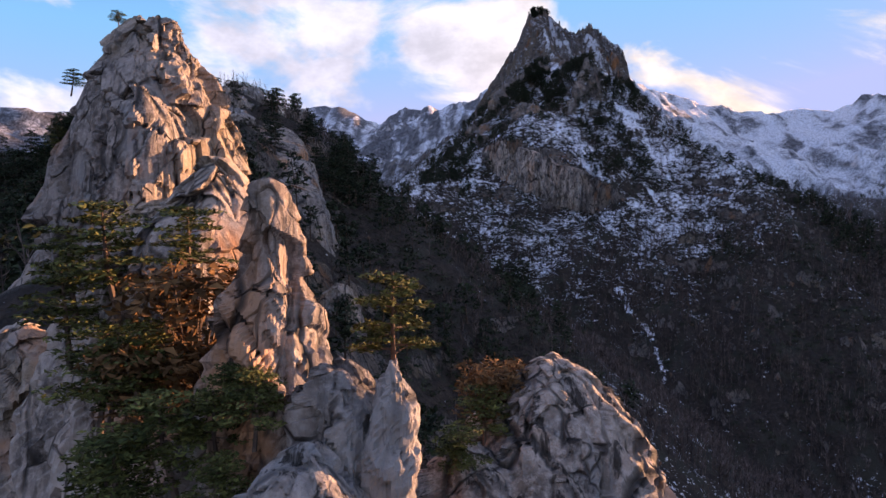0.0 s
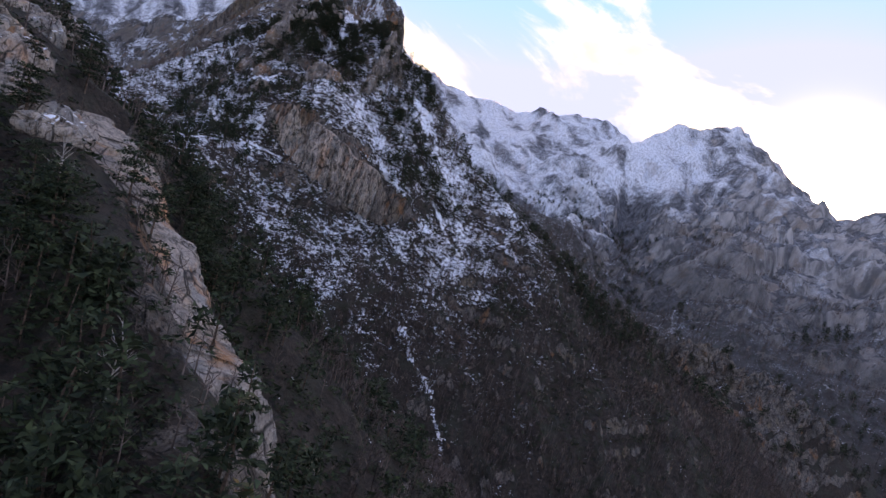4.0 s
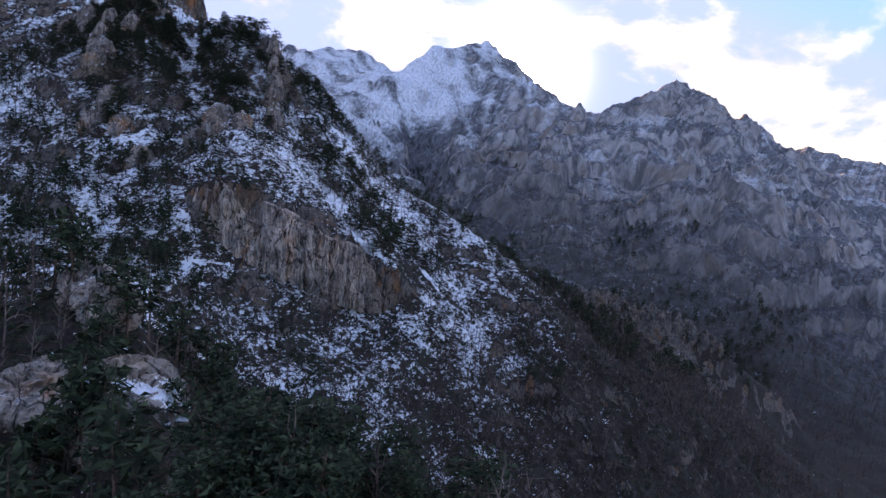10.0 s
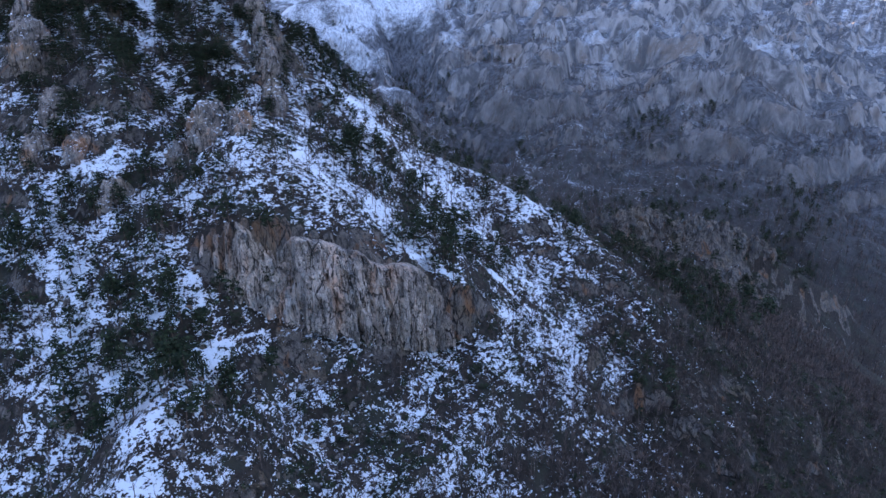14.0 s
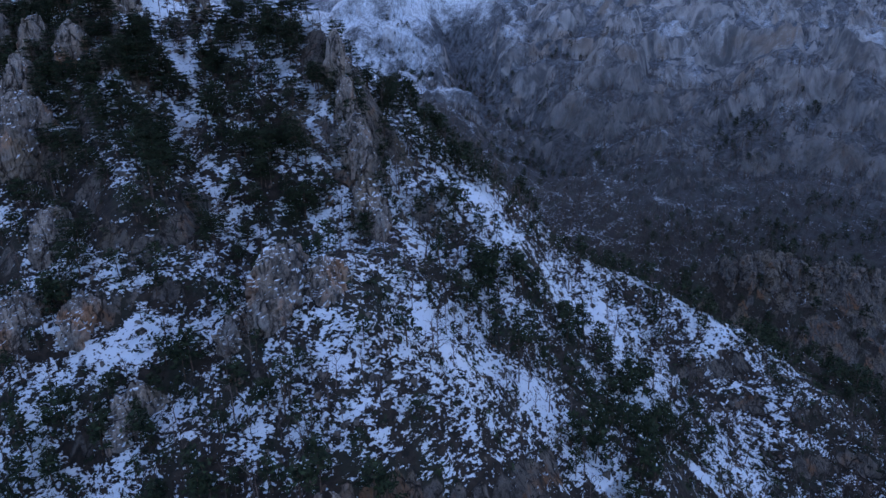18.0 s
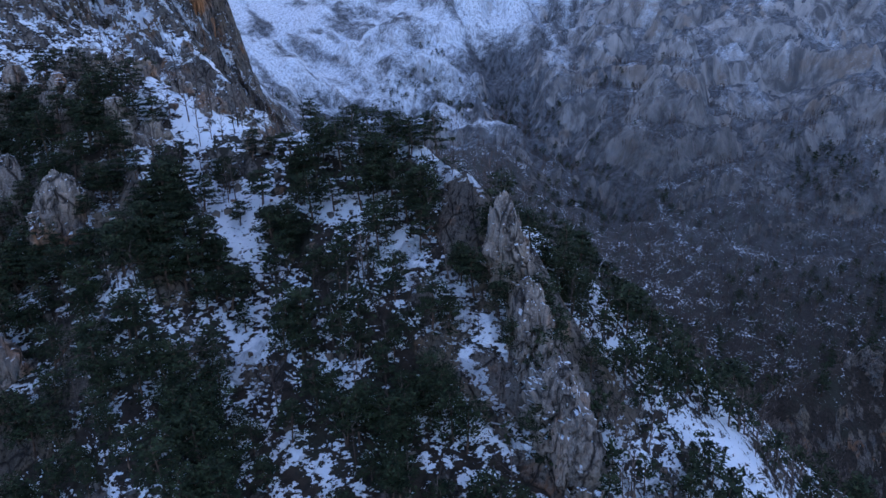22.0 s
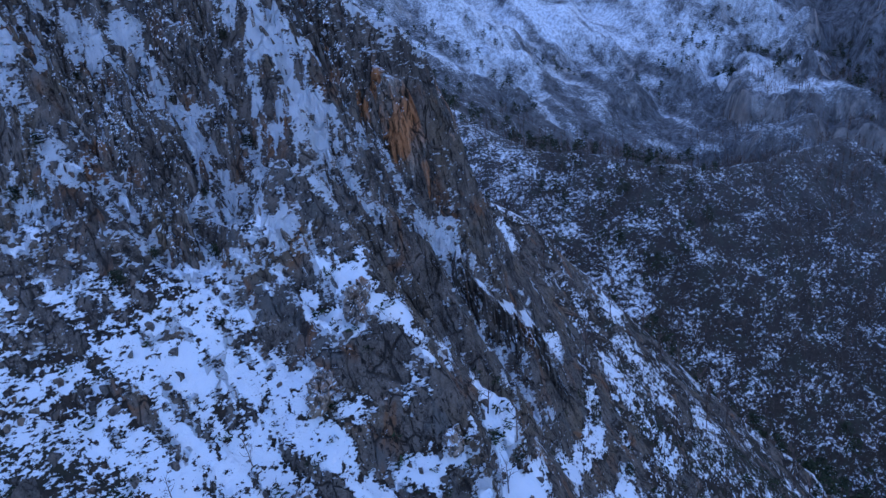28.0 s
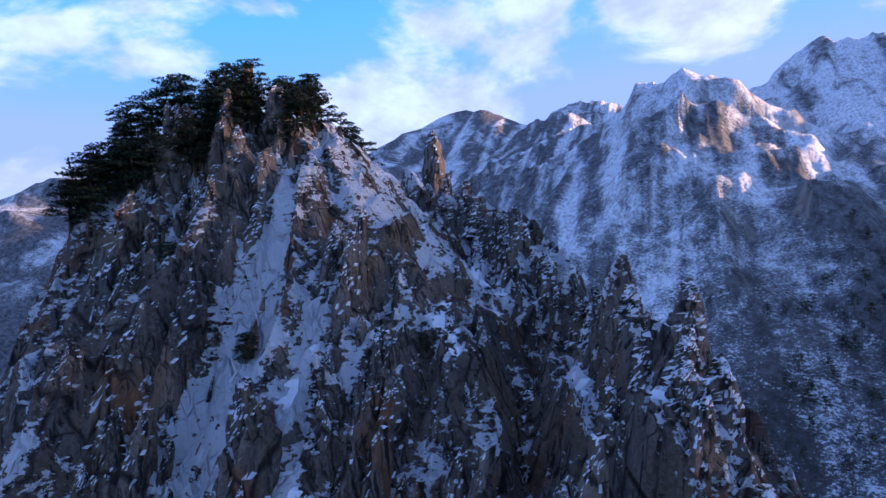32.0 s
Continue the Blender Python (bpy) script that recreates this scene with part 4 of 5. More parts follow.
# pointed tors along the shoulder: a few upright blocks on one foot
TORS = ((66.5, 423, 1.0), (70.2, 420.5, 0.8), (72.4, 405.5, 0.75), (74.2, 402, 0.8), (63, 430, 1.0), (60, 419, 1.3), (58.5, 410, 1.6), (60.5, 402, 1.4), (76.5, 389.5, 0.6), (64.5, 413, 0.9), (57, 427, 1.6), (68.5, 411, 0.6))
for k, (x, y, s) in enumerate(TORS):
    rr = np.random.default_rng(700 + k)
    z = ground_at(x, y)[0] - 1.0
    t = thing("rock_tor", (x, y, z), "weathered granite tor of upright blocks on a snowy ledge", "rock", "tors on the shoulder")
    for j in range(4):
        a, d = j * 1.9 + k, (0 if j == 0 else rr.uniform(0.9, 1.7) * s)
        top, w = s * (4.6 if j == 0 else rr.uniform(2.2, 3.8)), s * rr.uniform(0.8, 1.25)
        co, f = column(((-2, w * 1.25, 0, 0), (top * 0.45, w, 0, 0), (top * 0.8, w * 0.8, 0.1, 0), (top * 0.95, w * 0.5, 0.15, 0), (top, 0.08, 0.15, 0)), 44, 44, 720 + 5 * k + j, 5.0, rr.uniform(0, 1.5), 1.3, 0.32, 0.12, (1.0, 0.75), 0.4, 0.2)
        part("block", co + [math.cos(a) * d, math.sin(a) * d, 0], tri(f), ROCK_LEDGE, t, smooth=False)


# ---- the summit crag: fins, pillars and the thumb ----
crag_thing = thing("summit_crag", (95, 515, 285), "dark fluted granite crag with snow in its gullies", "crag")
rng = np.random.default_rng(7)
fin_shapes = []
for k in range(7):
    prof = ((0, 1.25, 0, 0), (0.35, 1.0, 0, 0), (0.6, 0.82, 0.05, 0), (0.8, 0.6, 0.1, 0), (0.93, 0.36, 0.1, 0), (1.0, 0.1, 0.12, 0))
    co, f = column(tuple((h * 10, r * 2.0, sx * 2, sy) for h, r, sx, sy in prof), 30, 38, 200 + 9 * k, 3.0, 0.4 * k, 1.7, 0.42, 0.35, (0.62, 1.5), 0.22, 0.10)
    me = bpy.data.meshes.new("fin")
    build(me, co, tri(f), False)
    me.materials.append(ROCK_SNOW)
    fin_shapes.append(me)


def fin(x, y, scale, tall, turn, tilt_x, tilt_y, sink, k, name="fin"):
    ob = new(name, fin_shapes[k % 7])
    ob.parent = crag_thing
    z = ground_at(x, y)[0] - sink
    ob.matrix_basis = Matrix.Translation(Vector((x - 95, y - 515, z - 285))) @ Euler((tilt_x, tilt_y, turn)).to_matrix().to_4x4() @ Matrix.Diagonal((scale, scale, scale * tall, 1))


def on_snow(x, y):
    """True where a snowed-up gully or ledge of the crag must stay clear."""
    for line, wide in STREAKS[5:]:
        for (x0, y0), (x1, y1) in zip(line, line[1:]):
            t = min(max(((x - x0) * (x1 - x0) + (y - y0) * (y1 - y0)) / ((x1 - x0) ** 2 + (y1 - y0) ** 2), 0), 1)
            if math.hypot(x - x0 - t * (x1 - x0), y - y0 - t * (y1 - y0)) < 0.75 * wide + 0.9:
                return True
    return False


# rows along the crests, then scattered down the face
for k in range(1250):
    u = rng.random()
    if k < 70:                                   # south-eastern edge
        x, y = np.interp(u, (0, 0.3, 0.55, 0.8, 1), (92, 112, 118, 128, 136)), np.interp(u, (0, 0.3, 0.55, 0.8, 1), (561, 541, 518, 505, 498))
        x, y = x + rng.normal(0, 1.2) - 1.0, y + rng.normal(0, 1.2) - 0.8
        if x > 127 and y < 507:
            continue
        s, tall = rng.uniform(0.35, 0.7), rng.uniform(0.7, 1.2)
    else:                                        # the south and south-west face
        x, y = rng.uniform(64, 130), rng.uniform(486, 540)
        if x < 75 + 0.42 * (531 - y) or y > 541 - abs(x - 84) * 0.9 or (x > 98 and y < 494) or (x < 80 and y < 505):
            continue
        if on_snow(x, y):
            continue
        s, tall = rng.uniform(0.20, 0.68), rng.uniform(1.1, 2.3)
    fin(x, y, s, tall, rng.normal(0.15, 0.3), rng.normal(-0.22, 0.08), rng.normal(0.05, 0.06), s * tall * (5.0 if k < 70 else 5.2), k)
for k in range(460):                             # small blocks that break through the snow
    x, y = rng.uniform(80, 124), rng.uniform(474, 530)
    if on_snow(x, y):
        s = rng.uniform(0.06, 0.20)
        fin(x, y, s, rng.uniform(0.9, 1.6), rng.normal(0.15, 0.5), rng.normal(-0.3, 0.12), rng.normal(0.05, 0.1), s * 5.0, k, "block")
fin(86.5, 575, 1.65, 1.47, 0.3, -0.03, 0.0, 24.3 - (320 - ground_at(86.5, 575)[0]), 3, "thumb")
fin(82.5, 571, 0.8, 1.8, 0.6, -0.05, 0.0, 15 - (314.5 - ground_at(82.5, 571)[0]), 2, "thumb")
# the rusty end wall of the edge
co, f = rock_wall(((117, 507, 273), (122, 501, 262), (129, 495, 252), (136, 491.5, 246), (141.5, 492.5, 243), (144, 499, 242)), 27, 140, 220, 120, 5.0, 2.4, 0.55, 1.5)
part("end_wall", co - [95, 515, 285], tri(f), ROCK_RUST, crag_thing, "rust-orange stained granite wall", smooth=False)

# dark columns below it
co, f = rock_wall(((126, 484, 236), (132, 481, 230), (138, 479, 222), (144, 477, 212), (150, 475, 202)), 19, 150, 200, 110, 4.0, 1.8, 0.45, 2.6)
part("lower_wall", co - [95, 515, 285], tri(f), ROCK_SNOW, crag_thing, "dark columnar granite wall", smooth=False)


# ---- trees ----
def limb(a, b, ra, rb, sides=5, bend=0.0, rnd=None):
    """A tapered, slightly bent limb from a to b. Vertices and triangles."""
    a, b = np.array(a, float), np.array(b, float)
    rows = 3 if bend else 2
    d = b - a
    d = d / max(np.linalg.norm(d), 1e-6)
    e1 = np.cross(d, (0.3, 0.9, 0.2))
    e1 /= np.linalg.norm(e1)
    e2 = np.cross(d, e1)
    th = np.linspace(0, 2 * np.pi, sides, endpoint=False)
    co = []
    for k in range(rows):
        t = k / (rows - 1)
        c = a + (b - a) * t + (e1 * bend if k == 1 else 0)
        r = ra + (rb - ra) * t
        co.append(c + r * (np.cos(th)[:, None] * e1 + np.sin(th)[:, None] * e2))
    co = np.concatenate(co)
    f = []
    for k in range(rows - 1):
        for j in range(sides):
            p, q = k * sides + j, k * sides + (j + 1) % sides
            f += [(p, q, q + sides), (p, q + sides, p + sides)]
    return co, np.array(f)


def merge(bits):
    co, fs, n = [], [], 0
    for c, f in bits:
        co.append(c), fs.append(f + n)
        n += len(c)
    return np.concatenate(co), np.concatenate(fs)


def tufts(centre, rx, rz, count, size, r):
    """A flat pad of needle tufts round a centre."""
    a, d = r.random(count) * 2 * np.pi, np.sqrt(r.random(count))
    p = np.stack([np.cos(a) * d * rx, np.sin(a) * d * rx, (r.random(count) - 0.35) * rz * (1.15 - d)], 1) + centre
    v = r.normal(0, 1, (count, 3)) * (1, 1, 0.45)
    v /= np.linalg.norm(v, axis=1, keepdims=True)
    w = np.cross(v, r.normal(0, 1, (count, 3)) * (0.4, 0.4, 1))
    w /= np.maximum(np.linalg.norm(w, axis=1, keepdims=True), 1e-6)
    s = size * (0.6 + 0.8 * r.random((count, 1)))
    co = np.stack([p - v * s * 0.6, p + v * s * 0.6 + w * s * 0.25, p + w * s * 0.55 - v * s * 0.1], 1).reshape(-1, 3)
    return co, np.arange(3 * count).reshape(-1, 3)


def pine(seed, pads, per_pad, size, sides=5, narrow=1.0):
    """A mountain pine 1 tall: trunk with limbs, and a layered crown."""
    r = np.random.default_rng(seed)
    lean = r.normal(0, 0.05, 2)
    top = np.array([lean[0], lean[1], 0.96])
    wood = [limb((0, 0, -0.06), top, 0.024, 0.006, sides, r.normal(0, 0.02))]
    crown = []
    for k in range(pads):
        t = 0.34 + 0.64 * (k + r.random() * 0.6) / pads
        a = k * 2.4 + r.normal(0, 0.5)
        reach = narrow * (0.10 + 0.24 * (1 - t) ** 0.7) * r.uniform(0.6, 1.2) * (0.2 if t > 0.93 else 1)
        foot = top * t
        tip = foot + (math.cos(a) * reach, math.sin(a) * reach, r.uniform(-0.02, 0.05))
        if sides > 3:
            wood.append(limb(foot, tip, 0.009, 0.003, 3))
        crown.append(tufts(tip - (tip - foot) * (0.25, 0.25, 0), narrow * r.uniform(0.09, 0.17), 0.085, per_pad, size, r))
    return merge(wood), merge(crown)


def bare(seed, arms, sides=3, spread=0.32, fork=2):
    """A leafless tree 1 tall."""
    r = np.random.default_rng(seed)
    top = np.array([r.normal(0, 0.05), r.normal(0, 0.05), 0.92])
    bits = [limb((0, 0, -0.05), top, 0.020, 0.004, sides, r.normal(0, 0.03))]
    for k in range(arms):
        t = 0.3 + 0.65 * k / arms
        a = k * 2.4 + r.normal(0, 0.4)
        reach = spread * (1.15 - t) * r.uniform(0.7, 1.2)
        foot = top * t
        tip = foot + (math.cos(a) * reach, math.sin(a) * reach, r.uniform(0.10, 0.26))
        bits.append(limb(foot, tip, 0.010, 0.002, 3, r.normal(0, 0.02)))
        for j in range(fork):
            mid = foot + (tip - foot) * r.uniform(0.4, 0.8)
            bits.append(limb(mid, mid + (r.normal(0, 0.10), r.normal(0, 0.10), r.uniform(0.03, 0.14)), 0.005, 0.001, 3))
    return merge(bits)


def twig_spray(seed, count):
    """A far leafless tree 1 tall: a thin trunk and a spray of slivers."""
    r = np.random.default_rng(seed)
    co, f = limb((0, 0, -0.05), (r.normal(0, 0.04), 0, 0.8), 0.018, 0.006, 3)
    t = r.uniform(0.25, 0.85, count)
    a = r.random(count) * 6.283
    reach = 0.34 * (1.1 - t)
    p0 = np.stack([0 * t, 0 * t, t], 1)
    p1 = p0 + np.stack([np.cos(a) * reach, np.sin(a) * reach, r.uniform(0.08, 0.3, count)], 1)
    w = np.stack([-np.sin(a), np.cos(a), 0 * a], 1) * 0.02
    c2 = np.stack([p0 - w, p0 + w, p1], 1).reshape(-1, 3)
    return merge([(co, f), (c2, np.arange(3 * count).reshape(-1, 3))])


def scatter(count, box, chance, seed):
    """Random places in a box, kept by a chance from 0 to 1. x, y, ground height."""
    r = np.random.default_rng(seed)
    x, y = r.uniform(box[0], box[1], count), r.uniform(box[2], box[3], count)
    keep = r.random(count) < chance(x, y)
    x, y = x[keep], y[keep]
    h = ground_at(x, y)
    e = 1.5
    steep = np.hypot(ground_at(x + e, y) - h, ground_at(x, y + e) - h) / e
    ok = r.random(len(x)) < 1 - 0.85 * soft(steep, 1.1, 1.9)
    return x[ok], y[ok], h[ok]


def stuff(name, label, models, x, y, z, height, mats, seed):
    """Many trees joined into one object. models: lists of (vertices, triangles, material index)."""
    r = np.random.default_rng(seed)
    which, a = r.integers(0, len(models), len(x)), r.random(len(x)) * 6.283
    co, fs, mi, n = [], [], [], 0
    for k, bits in enumerate(models):
        sel = np.flatnonzero(which == k)
        if not len(sel):
            continue
        c, s, h = np.cos(a[sel])[:, None], np.sin(a[sel])[:, None], height[sel][:, None]
        for v, f, m in bits:
            X = (v[None, :, 0] * c - v[None, :, 1] * s) * h + x[sel][:, None]
            Y = (v[None, :, 0] * s + v[None, :, 1] * c) * h + y[sel][:, None]
            Z = v[None, :, 2] * h + z[sel][:, None]
            co.append(np.stack([X, Y, Z], 2).reshape(-1, 3))
            fs.append((f[None] + (np.arange(len(sel)) * len(v))[:, None, None] + n).reshape(-1, 3))
            mi.append(np.full(len(sel) * len(f), m))
            n += len(sel) * len(v)
    me = bpy.data.meshes.new(name)
    build(me, np.concatenate(co), np.concatenate(fs), False)
    for m in mats:
        me.materials.append(m)
    me.polygons.foreach_set("material_index", np.concatenate(mi).astype(np.int32))
    return tagged(new(name, me), label, "trees", kind="stuff")


def gap_noise(x, y, scale, seed, lo, hi):
    return soft(fbm(x / scale, y / scale, None, 3, seed), lo, hi)


def slab_edge(x, y):
    """1 along the bare slab on the first ridge's edge, falling to 0 at its sides."""
    return np.exp(-((x - np.interp(y, (91, 108, 134, 152, 170), (-22, -24, -31, -39, -50))) / 7.0) ** 4) * soft(y, 85, 92) * (1 - soft(y, 165, 175))


def knob_woods(x, y):
    near = np.clip(1.25 - np.abs(x + 45) / 80, 0, 1)
    bald = inside(x, y, -55, 148, 9, 9) + inside(x, y, -66, 147, 9, 8) + 0.9 * inside(x, y, -46, 141, 11, 14) + inside(x, y, -33, 140, 7, 40) + 0.5 * inside(x, y, -40, 127, 10, 16) + inside(x, y, -42.5, 127, 5, 7)
    early = soft(y, 40, 62)
    bald = bald + slab_edge(x, y)
    return (1 - 0.7 * soft(x, -26, -14)) * (1 + 0.5 * inside(x, y, -42, 88, 20, 26)) * np.clip(near * early - 0.85 * np.clip(bald, 0, 1), 0, 1) * (0.35 + 0.65 * gap_noise(x, y, 16, 301, -0.35, 0.15))


def open_snow(x, y):
    """1 on the open snow fields, falling to 0 at their edges."""
    out = np.zeros_like(x)
    for line, wide in FIELDS[:5]:
        for (x0, y0), (x1, y1) in zip(line, line[1:]):
            t = np.clip(((x - x0) * (x1 - x0) + (y - y0) * (y1 - y0)) / ((x1 - x0) ** 2 + (y1 - y0) ** 2), 0, 1)
            out = np.maximum(out, 1 - soft(np.hypot(x - x0 - t * (x1 - x0), y - y0 - t * (y1 - y0)), 0.4 * wide, 0.9 * wide))
    return out


def slope_pines(x, y):
    edge = np.exp(-((y - np.interp(x, (78, 92, 106, 134, 165, 220), (350, 337, 322, 281, 252, 234))) / 9.0) ** 2) * (x > 72)
    shoulder = 2.2 * inside(x, y, 79, 371, 9, 11) + 1.6 * inside(x, y, 55, 398, 9, 20) + inside(x, y, 64, 365, 18, 26) + inside(x, y, 48, 395, 22, 60) * (1 - 0.85 * inside(x, y, 69, 408, 9, 24)) + 0.7 * inside(x, y, 10, 330, 34, 50)
    return np.clip(0.28 * edge * (1 - 0.7 * soft(x, 120, 150)) + 0.26 * shoulder + 0.42 * gap_noise(x, y, 26, 311, -0.05, 0.35), 0, 1) * (1 - 0.95 * inside(x, y, 75, 402, 9, 18)) * soft(y, 205, 245) * (1 - soft(y, 425, 440)) * (1 - 0.75 * open_snow(x, y))


def slope_bare(x, y):
    return np.clip(0.25 + 0.75 * gap_noise(x, y, 22, 321, -0.3, 0.25), 0, 1)


PINES = [pine(400 + k, 16, 120, 0.042) for k in range(7)]
NEAR_PINES = [[(w[0], w[1], 0), (c[0], c[1], 1)] for w, c in (pine(420 + k, 15, 70, 0.055, 4, 1.25) for k in range(6))]
FAR_PINES = [[(w[0], w[1], 0), (c[0], c[1], 1)] for w, c in (pine(430 + k, 11, 16, 0.105, 3) for k in range(6))]
FAR_BARE = [[(*twig_spray(450 + k, 16), 0)] for k in range(6)]
MID_BARE = [[(*bare(460 + k, 7, 3, 0.34, 1), 0)] for k in range(5)]
pine_mesh = []
for (wc, wf), (cc, cf) in PINES:
    pair = []
    for nm, c, f, m in (("trunk", wc, wf, BARK), ("crown", cc, cf, NEEDLES)):
        me = bpy.data.meshes.new(nm)
        build(me, c, f, False)
        me.materials.append(m)
        pair.append(me)
    pine_mesh.append(pair)


# the same crowns in the sunlit needle colour, for pines by the spire
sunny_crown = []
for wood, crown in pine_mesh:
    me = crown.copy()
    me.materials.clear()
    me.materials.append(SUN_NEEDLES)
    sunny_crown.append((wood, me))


def pine_tree(x, y, z, height, k, turn, label, group, width=1.0, tilt=0.0, shapes=pine_mesh):
    t = thing("pine_tree", (x, y, z), label, "tree", group)
    t.rotation_euler = (0, tilt, turn)
    t.scale = (height * width, height * width, height)
    for nm, me in zip(("trunk", "crown"), shapes[k % 7]):
        ob = new(nm, me)
        ob.parent = t
    return t


# pines on and round the first ridge, the knob and the shoulder, each a tree of its own
x, y, z = scatter(3000, (-110, 40, 45, 215), knob_woods, 501)
d = np.hypot(x + 55, y - 140)
order = np.argsort(d)
r = np.random.default_rng(502)
for i in order[:80]:
    pine_tree(x[i], y[i], z[i] - 0.2, r.uniform(4.2, 8.0), i, r.random() * 6.28, "dark green mountain pine on the wooded knob", "pines on the knob", r.uniform(1.0, 1.35), r.normal(0, 0.06))
rest = order[80:240]
stuff("knob_pine_wood", "dark green pine wood round the granite knob", NEAR_PINES, x[rest], y[rest], z[rest] - 0.2, r.uniform(4.2, 8.0, len(rest)), (BARK, NEEDLES), 504)
rest = order[240:]
stuff("knob_pine_wood", "dense dark pine wood round the knob", FAR_PINES, x[rest], y[rest], z[rest] - 0.2, r.uniform(4.5, 8.5, len(rest)), (BARK, NEEDLES), 503)
x, y, z = scatter(9000, (-12, 200, 225, 440), slope_pines, 511)
d = np.hypot(x - 62, y - 385)
order = np.argsort(d)
for i in order[:70]:
    pine_tree(x[i], y[i], z[i] - 0.2, r.uniform(3.0, 6.2), i, r.random() * 6.28, "tall dark pine on the snowy shoulder", "pines on the shoulder", r.uniform(1.1, 1.5), r.normal(0, 0.05))
rest = order[70:560]
stuff("shoulder_pine_wood", "dark pine wood on the snowy shoulder", NEAR_PINES, x[rest], y[rest], z[rest] - 0.2, r.uniform(3.2, 6.6, len(rest)), (BARK, NEEDLES), 514)
rest = order[560:]
stuff("slope_pine_wood", "scattered dark pines on the snowy slope", FAR_PINES, x[rest], y[rest], z[rest] - 0.2, r.uniform(3.5, 7.0, len(rest)), (BARK, NEEDLES), 513)
# windswept pines on the top
k = 0
for _ in range(500):
    x0, y0 = r.uniform(72.5, 100), r.uniform(525, 562)
    if x0 < 88 and abs((y0 - 541) - 0.9 * (x0 - 84)) < 6.0 and k < 84:
        k += 1
        pine_tree(x0, y0, ground_at(x0, y0)[0] - 0.3, r.uniform(3.0, 5.2), k, r.random() * 6.28, "windswept pine on the rocky summit", "pines on the summit", r.uniform(1.1, 1.5), r.normal(-0.10, 0.08))
for _ in range(70):                              # stunted ones on ledges
    x0, y0 = r.uniform(66, 128), r.uniform(478, 535)
    if k < 116 and not (x0 > 100 and y0 < 490):
        k += 1
        pine_tree(x0, y0, ground_at(x0, y0)[0] - 0.2, r.uniform(1.4, 3.0), k, r.random() * 6.28, "stunted pine on a snowy ledge", "pines on ledges", r.uniform(1.1, 1.6))

# leafless woods
x, y, z = scatter(8000, (-70, 260, 150, 470), slope_bare, 521)
stuff("leafless_wood", "grey-brown leafless wood on the steep slope", MID_BARE, x, y, z - 0.2, r.uniform(3.5, 7.0, len(x)), (TWIGS,), 523)
x, y, z = scatter(12000, (0, 270, 110, 255), slope_bare, 525)
stuff("leafless_wood", "thin grey-brown leafless brush on the steep slope", FAR_BARE, x, y, z - 0.2, r.uniform(2.5, 6.0, len(x)), (TWIGS,), 526)
x, y, z = scatter(4500, (-130, 70, 40, 260), lambda a, b: 0.5 * knob_woods(a, b) + 0.35, 531)
stuff("leafless_wood", "grey-brown leafless brush round the knob", MID_BARE, x, y, z - 0.2, r.uniform(2.5, 5.5, len(x)), (TWIGS,), 533)
x, y, z = scatter(13000, (150, 760, 120, 800), lambda a, b: 0.3 + 0.7 * gap_noise(a, b, 60, 541, -0.2, 0.2), 542)
stuff("gorge_wood", "far leafless wood in the gorge", FAR_BARE, x, y, z - 0.2, r.uniform(5, 10, len(x)), (TWIGS,), 543)
x, y, z = scatter(3200, (170, 720, 220, 950), lambda a, b: np.maximum(gap_noise(a, b, 80, 551, 0.0, 0.3), np.maximum(ravine(a, b), 0.9 * inside(a, b, 250, 820, 70, 120))), 552)
stuff("gorge_pine_wood", "far dark pines in the gorge", FAR_PINES, x, y, z - 0.2, r.uniform(6, 11, len(x)), (BARK, NEEDLES), 553)


# ---- low scrub and broken stones on the slopes ----
def scrub(seed):
    """A low evergreen bush 1 tall: short stems under a ragged mat of tufts."""
    r = np.random.default_rng(seed)
    co, f = tufts(np.array((0, 0, 0.38)), 0.62, 0.9, 16, 0.42, r)
    return [(co, f, 1), (*limb((0, 0, -0.2), (r.normal(0, 0.1), 0, 0.5), 0.03, 0.01, 3), 0)]


def shard(seed):
    """A broken stone 1 across: a skewed block with chipped corners."""
    r = np.random.default_rng(seed)
    q = np.array([(i, j, k) for k in (-0.6, 0.5) for j in (-0.5, 0.5) for i in (-0.5, 0.5)], float)
    top = np.array([(0.1, 0.05, 0.72)])
    co = np.concatenate([q * (1.1, 0.7, 0.8), top]) + r.normal(0, 0.13, (9, 3))
    f = np.array([(0, 1, 5), (0, 5, 4), (1, 3, 7), (1, 7, 5), (3, 2, 6), (3, 6, 7), (2, 0, 4), (2, 4, 6), (4, 5, 8), (5, 7, 8), (7, 6, 8), (6, 4, 8)])
    return [(co, f, 0)]


def scrub_at(x, y):
    bald = inside(x, y, 74, 400, 8, 26) + inside(x, y, 100, 510, 30, 40)
    return np.clip(0.25 + 0.75 * gap_noise(x, y, 13, 331, -0.2, 0.25), 0, 1) * (1 - 0.8 * np.clip(bald, 0, 1)) * (1 - 0.7 * open_snow(x, y))


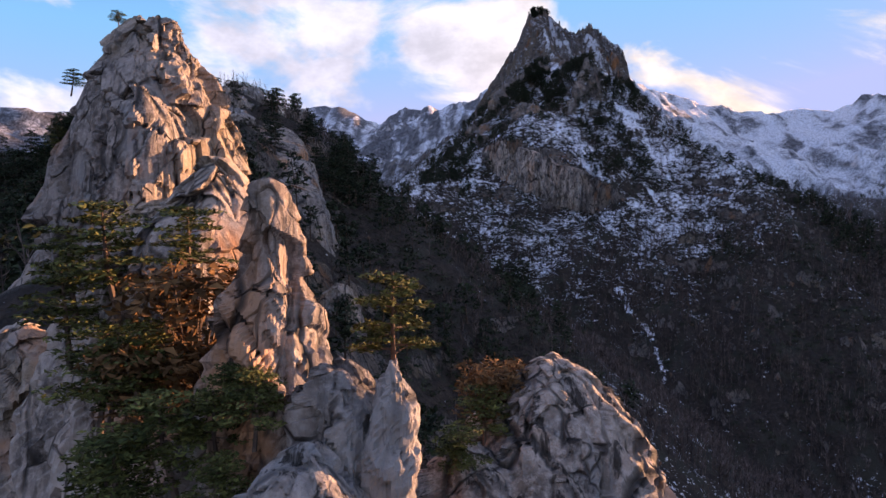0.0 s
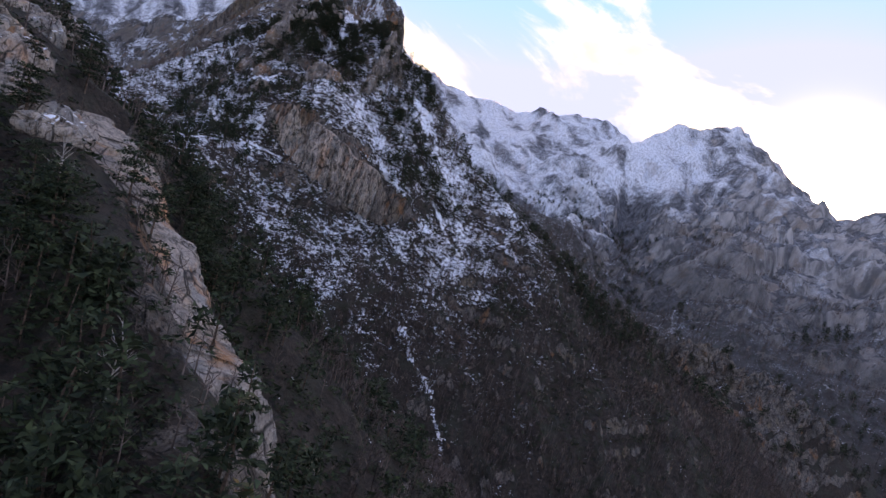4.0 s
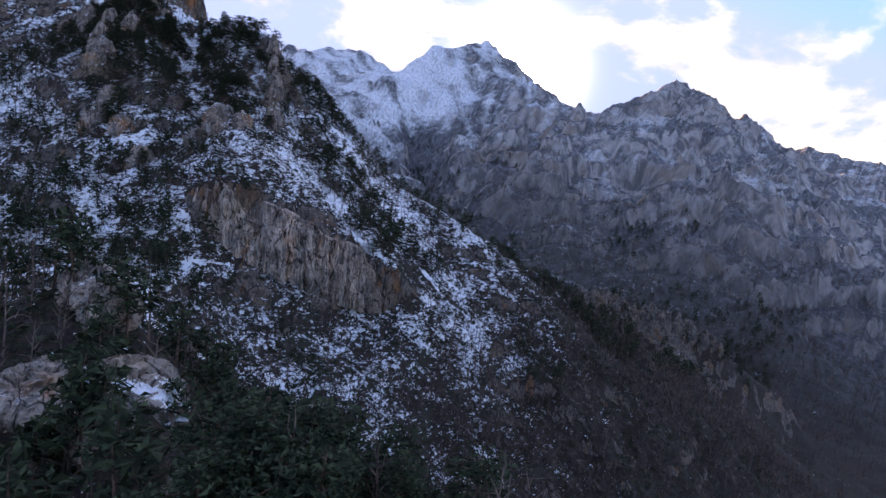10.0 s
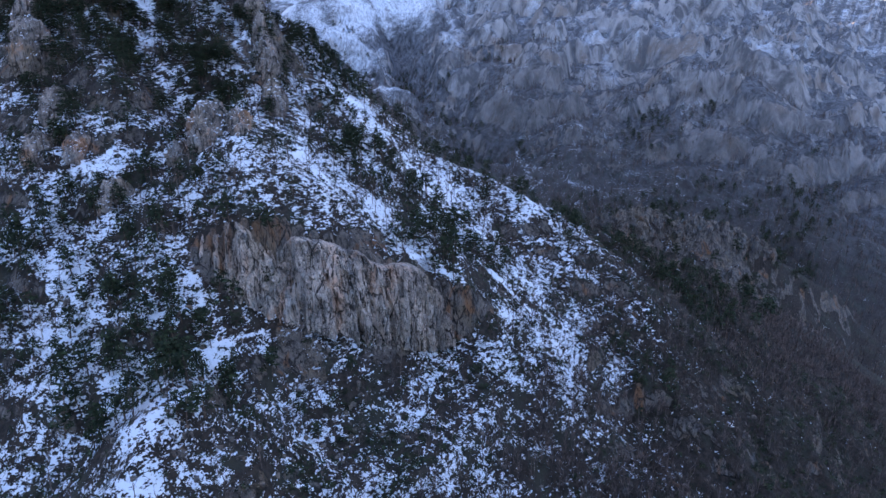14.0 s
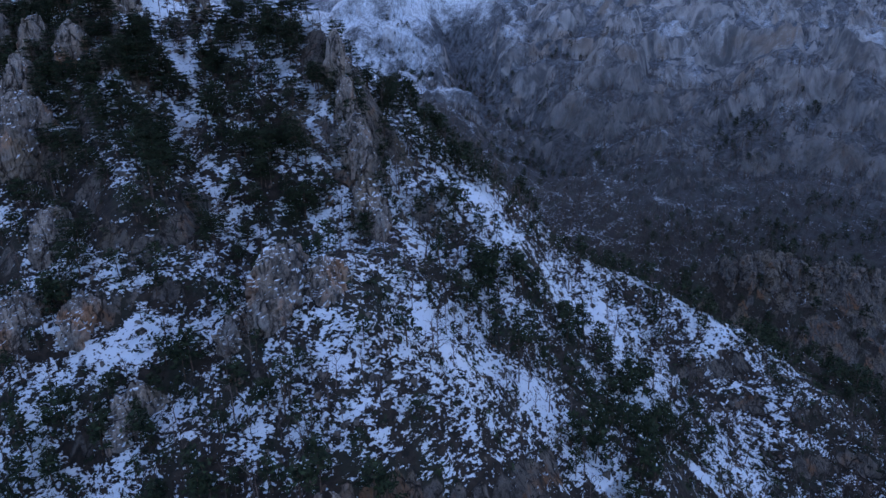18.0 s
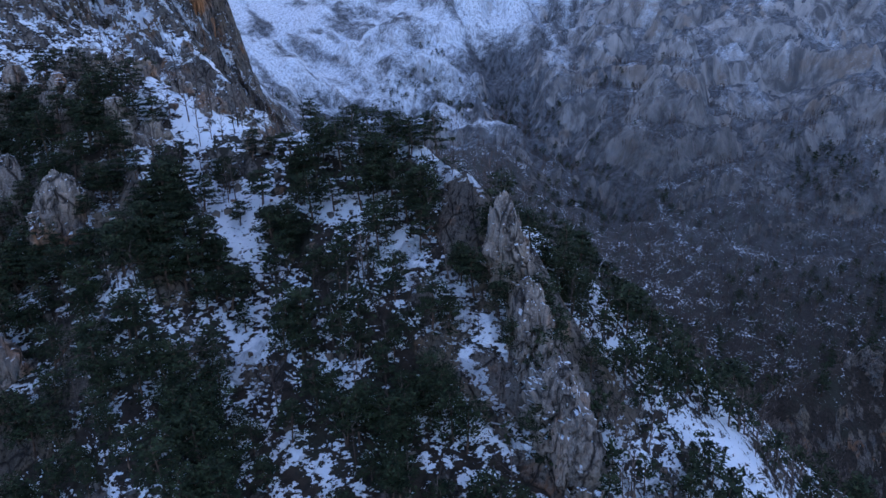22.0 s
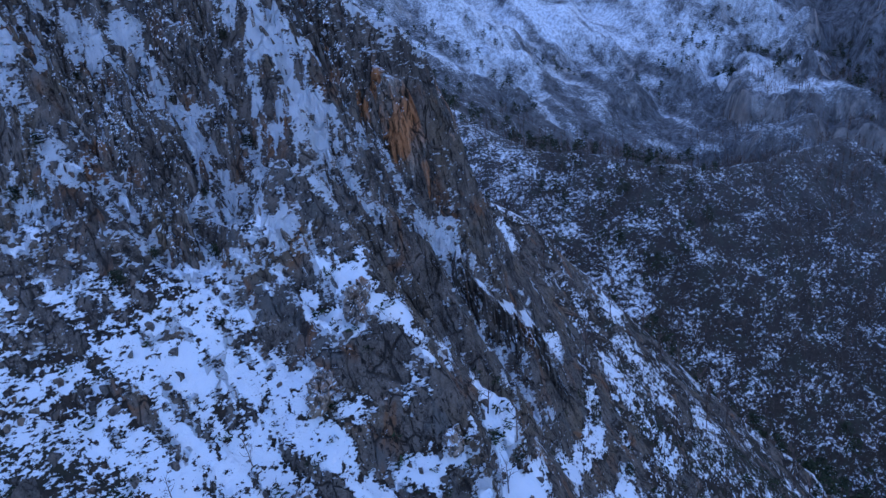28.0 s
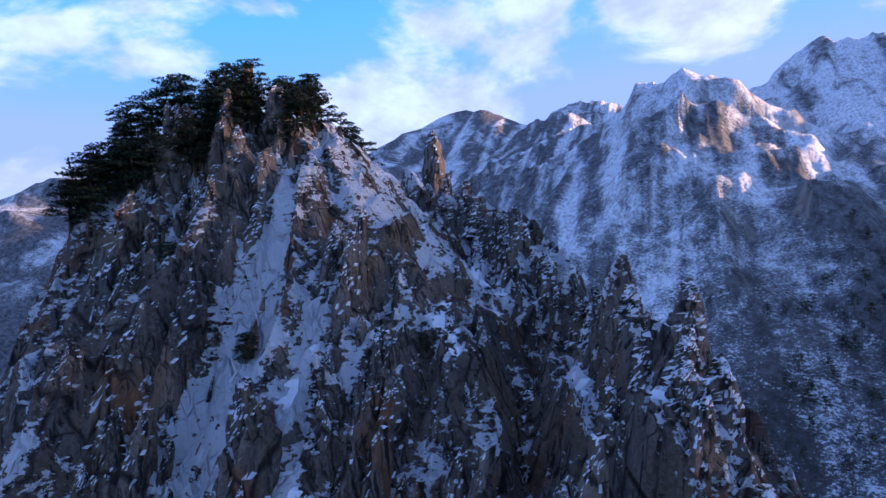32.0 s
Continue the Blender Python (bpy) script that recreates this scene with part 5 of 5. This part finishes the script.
SCRUB, SHARDS = [scrub(470 + k) for k in range(6)], [shard(480 + k) for k in range(8)]
x, y, z = scatter(20000, (-40, 215, 170, 480), scrub_at, 561)
stuff("slope_scrub", "low dark evergreen scrub on the snowy slope", SCRUB, x, y, z - 0.1, r.uniform(0.6, 1.8, len(x)), (BARK, NEEDLES), 562)
x, y, z = scatter(12000, (-110, 30, 45, 215), lambda a, b: (0.45 + 0.5 * knob_woods(a, b)) * (1 - slab_edge(a, b)), 563)
stuff("knob_scrub", "low dark scrub under the pines of the knob", SCRUB, x, y, z - 0.1, r.uniform(0.8, 2.0, len(x)), (BARK, NEEDLES), 564)
x, y, z = scatter(12000, (-20, 190, 200, 500), lambda a, b: np.clip(0.15 + 0.85 * gap_noise(a, b, 17, 341, -0.05, 0.3), 0, 1), 565)
stuff("slope_stones", "broken grey granite stones on the slope", SHARDS, x, y, z - 0.15, r.uniform(0.4, 1.05, len(x)) ** 1.5, (STONE,), 566)["category"] = "stones"


# ---- single trees and shrubs by the start, and bleached dead trees ----
def dead_tree(x, y, height, seed, turn=0.0, lift=0.0):
    co, f = bare(seed, 11, 5, 0.42, 2)
    t = thing("dead_tree", (x, y, ground_at(x, y)[0] - 0.2 + lift), "bleached leafless dead tree with crooked limbs", "tree", "dead trees")
    part("trunk", turn_z(co * height, turn), f, DEADWOOD, t, smooth=False)


def shrub(x, y, z, size, seed, mat, label):
    rr = np.random.default_rng(seed)
    t = thing("shrub", (x, y, z), label, "shrub")
    stems, leaves = [], []
    for k in range(26):
        a, reach = k * 2.4, rr.uniform(0.10, 0.5) * size
        tip = np.array((math.cos(a) * reach, math.sin(a) * reach, rr.uniform(0.12, 1.0) * size))
        stems.append(limb((0, 0, -0.2), tip, 0.010 * size, 0.003 * size, 3, 0.05 * size))
        leaves.append(tufts(tip * 0.85, 0.26 * size, 0.34 * size, 70, 0.085 * size, rr))
    part("wood", *merge(stems), BARK, t, smooth=False)
    part("foliage", *merge(leaves), mat, t, smooth=False)


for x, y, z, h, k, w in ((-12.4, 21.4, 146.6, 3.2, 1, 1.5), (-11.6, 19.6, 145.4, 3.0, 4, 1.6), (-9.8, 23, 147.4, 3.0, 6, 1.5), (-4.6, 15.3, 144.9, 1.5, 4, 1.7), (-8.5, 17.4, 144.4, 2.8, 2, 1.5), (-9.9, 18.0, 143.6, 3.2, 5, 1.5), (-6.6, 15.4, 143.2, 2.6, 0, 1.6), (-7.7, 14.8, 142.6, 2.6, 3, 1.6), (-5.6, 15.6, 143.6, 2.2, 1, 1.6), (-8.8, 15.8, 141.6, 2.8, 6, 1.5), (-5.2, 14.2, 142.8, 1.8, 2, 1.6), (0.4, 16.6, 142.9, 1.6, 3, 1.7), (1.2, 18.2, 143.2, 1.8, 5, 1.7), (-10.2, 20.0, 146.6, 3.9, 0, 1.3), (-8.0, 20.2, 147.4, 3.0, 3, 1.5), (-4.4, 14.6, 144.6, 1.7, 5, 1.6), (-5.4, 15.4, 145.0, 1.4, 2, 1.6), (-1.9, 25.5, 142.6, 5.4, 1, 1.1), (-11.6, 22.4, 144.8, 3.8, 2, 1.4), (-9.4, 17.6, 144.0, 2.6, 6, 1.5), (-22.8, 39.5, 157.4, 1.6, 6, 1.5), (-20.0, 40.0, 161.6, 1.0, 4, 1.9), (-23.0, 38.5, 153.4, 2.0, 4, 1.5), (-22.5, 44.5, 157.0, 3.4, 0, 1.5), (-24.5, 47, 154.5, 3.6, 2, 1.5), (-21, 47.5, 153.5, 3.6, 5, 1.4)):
    pine_tree(x, y, z, h, k, 1.3 * k, "pine clinging to the granite ridge, needles coloured yellow-green as if sunlit", "pines by the spire", w, 0.0, sunny_crown)
shrub(-7.1, 18.6, 144.8, 4.0, 601, SHRUB, "rust-brown conifer shrub between the rocks")
shrub(-8.6, 18.2, 143.8, 3.0, 604, SHRUB, "dull rust-brown shrub between the rocks")
shrub(1.4, 19.4, 143.6, 2.0, 602, SHRUB, "rust-brown shrub on the rock saddle")
shrub(2.2, 20.6, 143.6, 1.8, 603, SHRUB, "rust-brown shrub on the rock saddle")
dead_tree(-21.3, 52, 5.0, 611, 0.4)
dead_tree(-24.5, 58, 5.5, 612, 1.9)
dead_tree(-62, 117, 5.5, 613, 0.2)
dead_tree(-59, 128, 5.0, 614, 2.2)
dead_tree(-66, 146, 4.5, 615, 0.9)
dead_tree(-70, 133, 5.5, 616, 0.5)
dead_tree(-34, 96, 6.0, 617, 2.8)
dead_tree(-40, 118, 5.0, 618, 1.2)
dead_tree(-4, 318, 6.0, 619, 0.7)
dead_tree(-57, 186, 4.0, 620, 0.3)
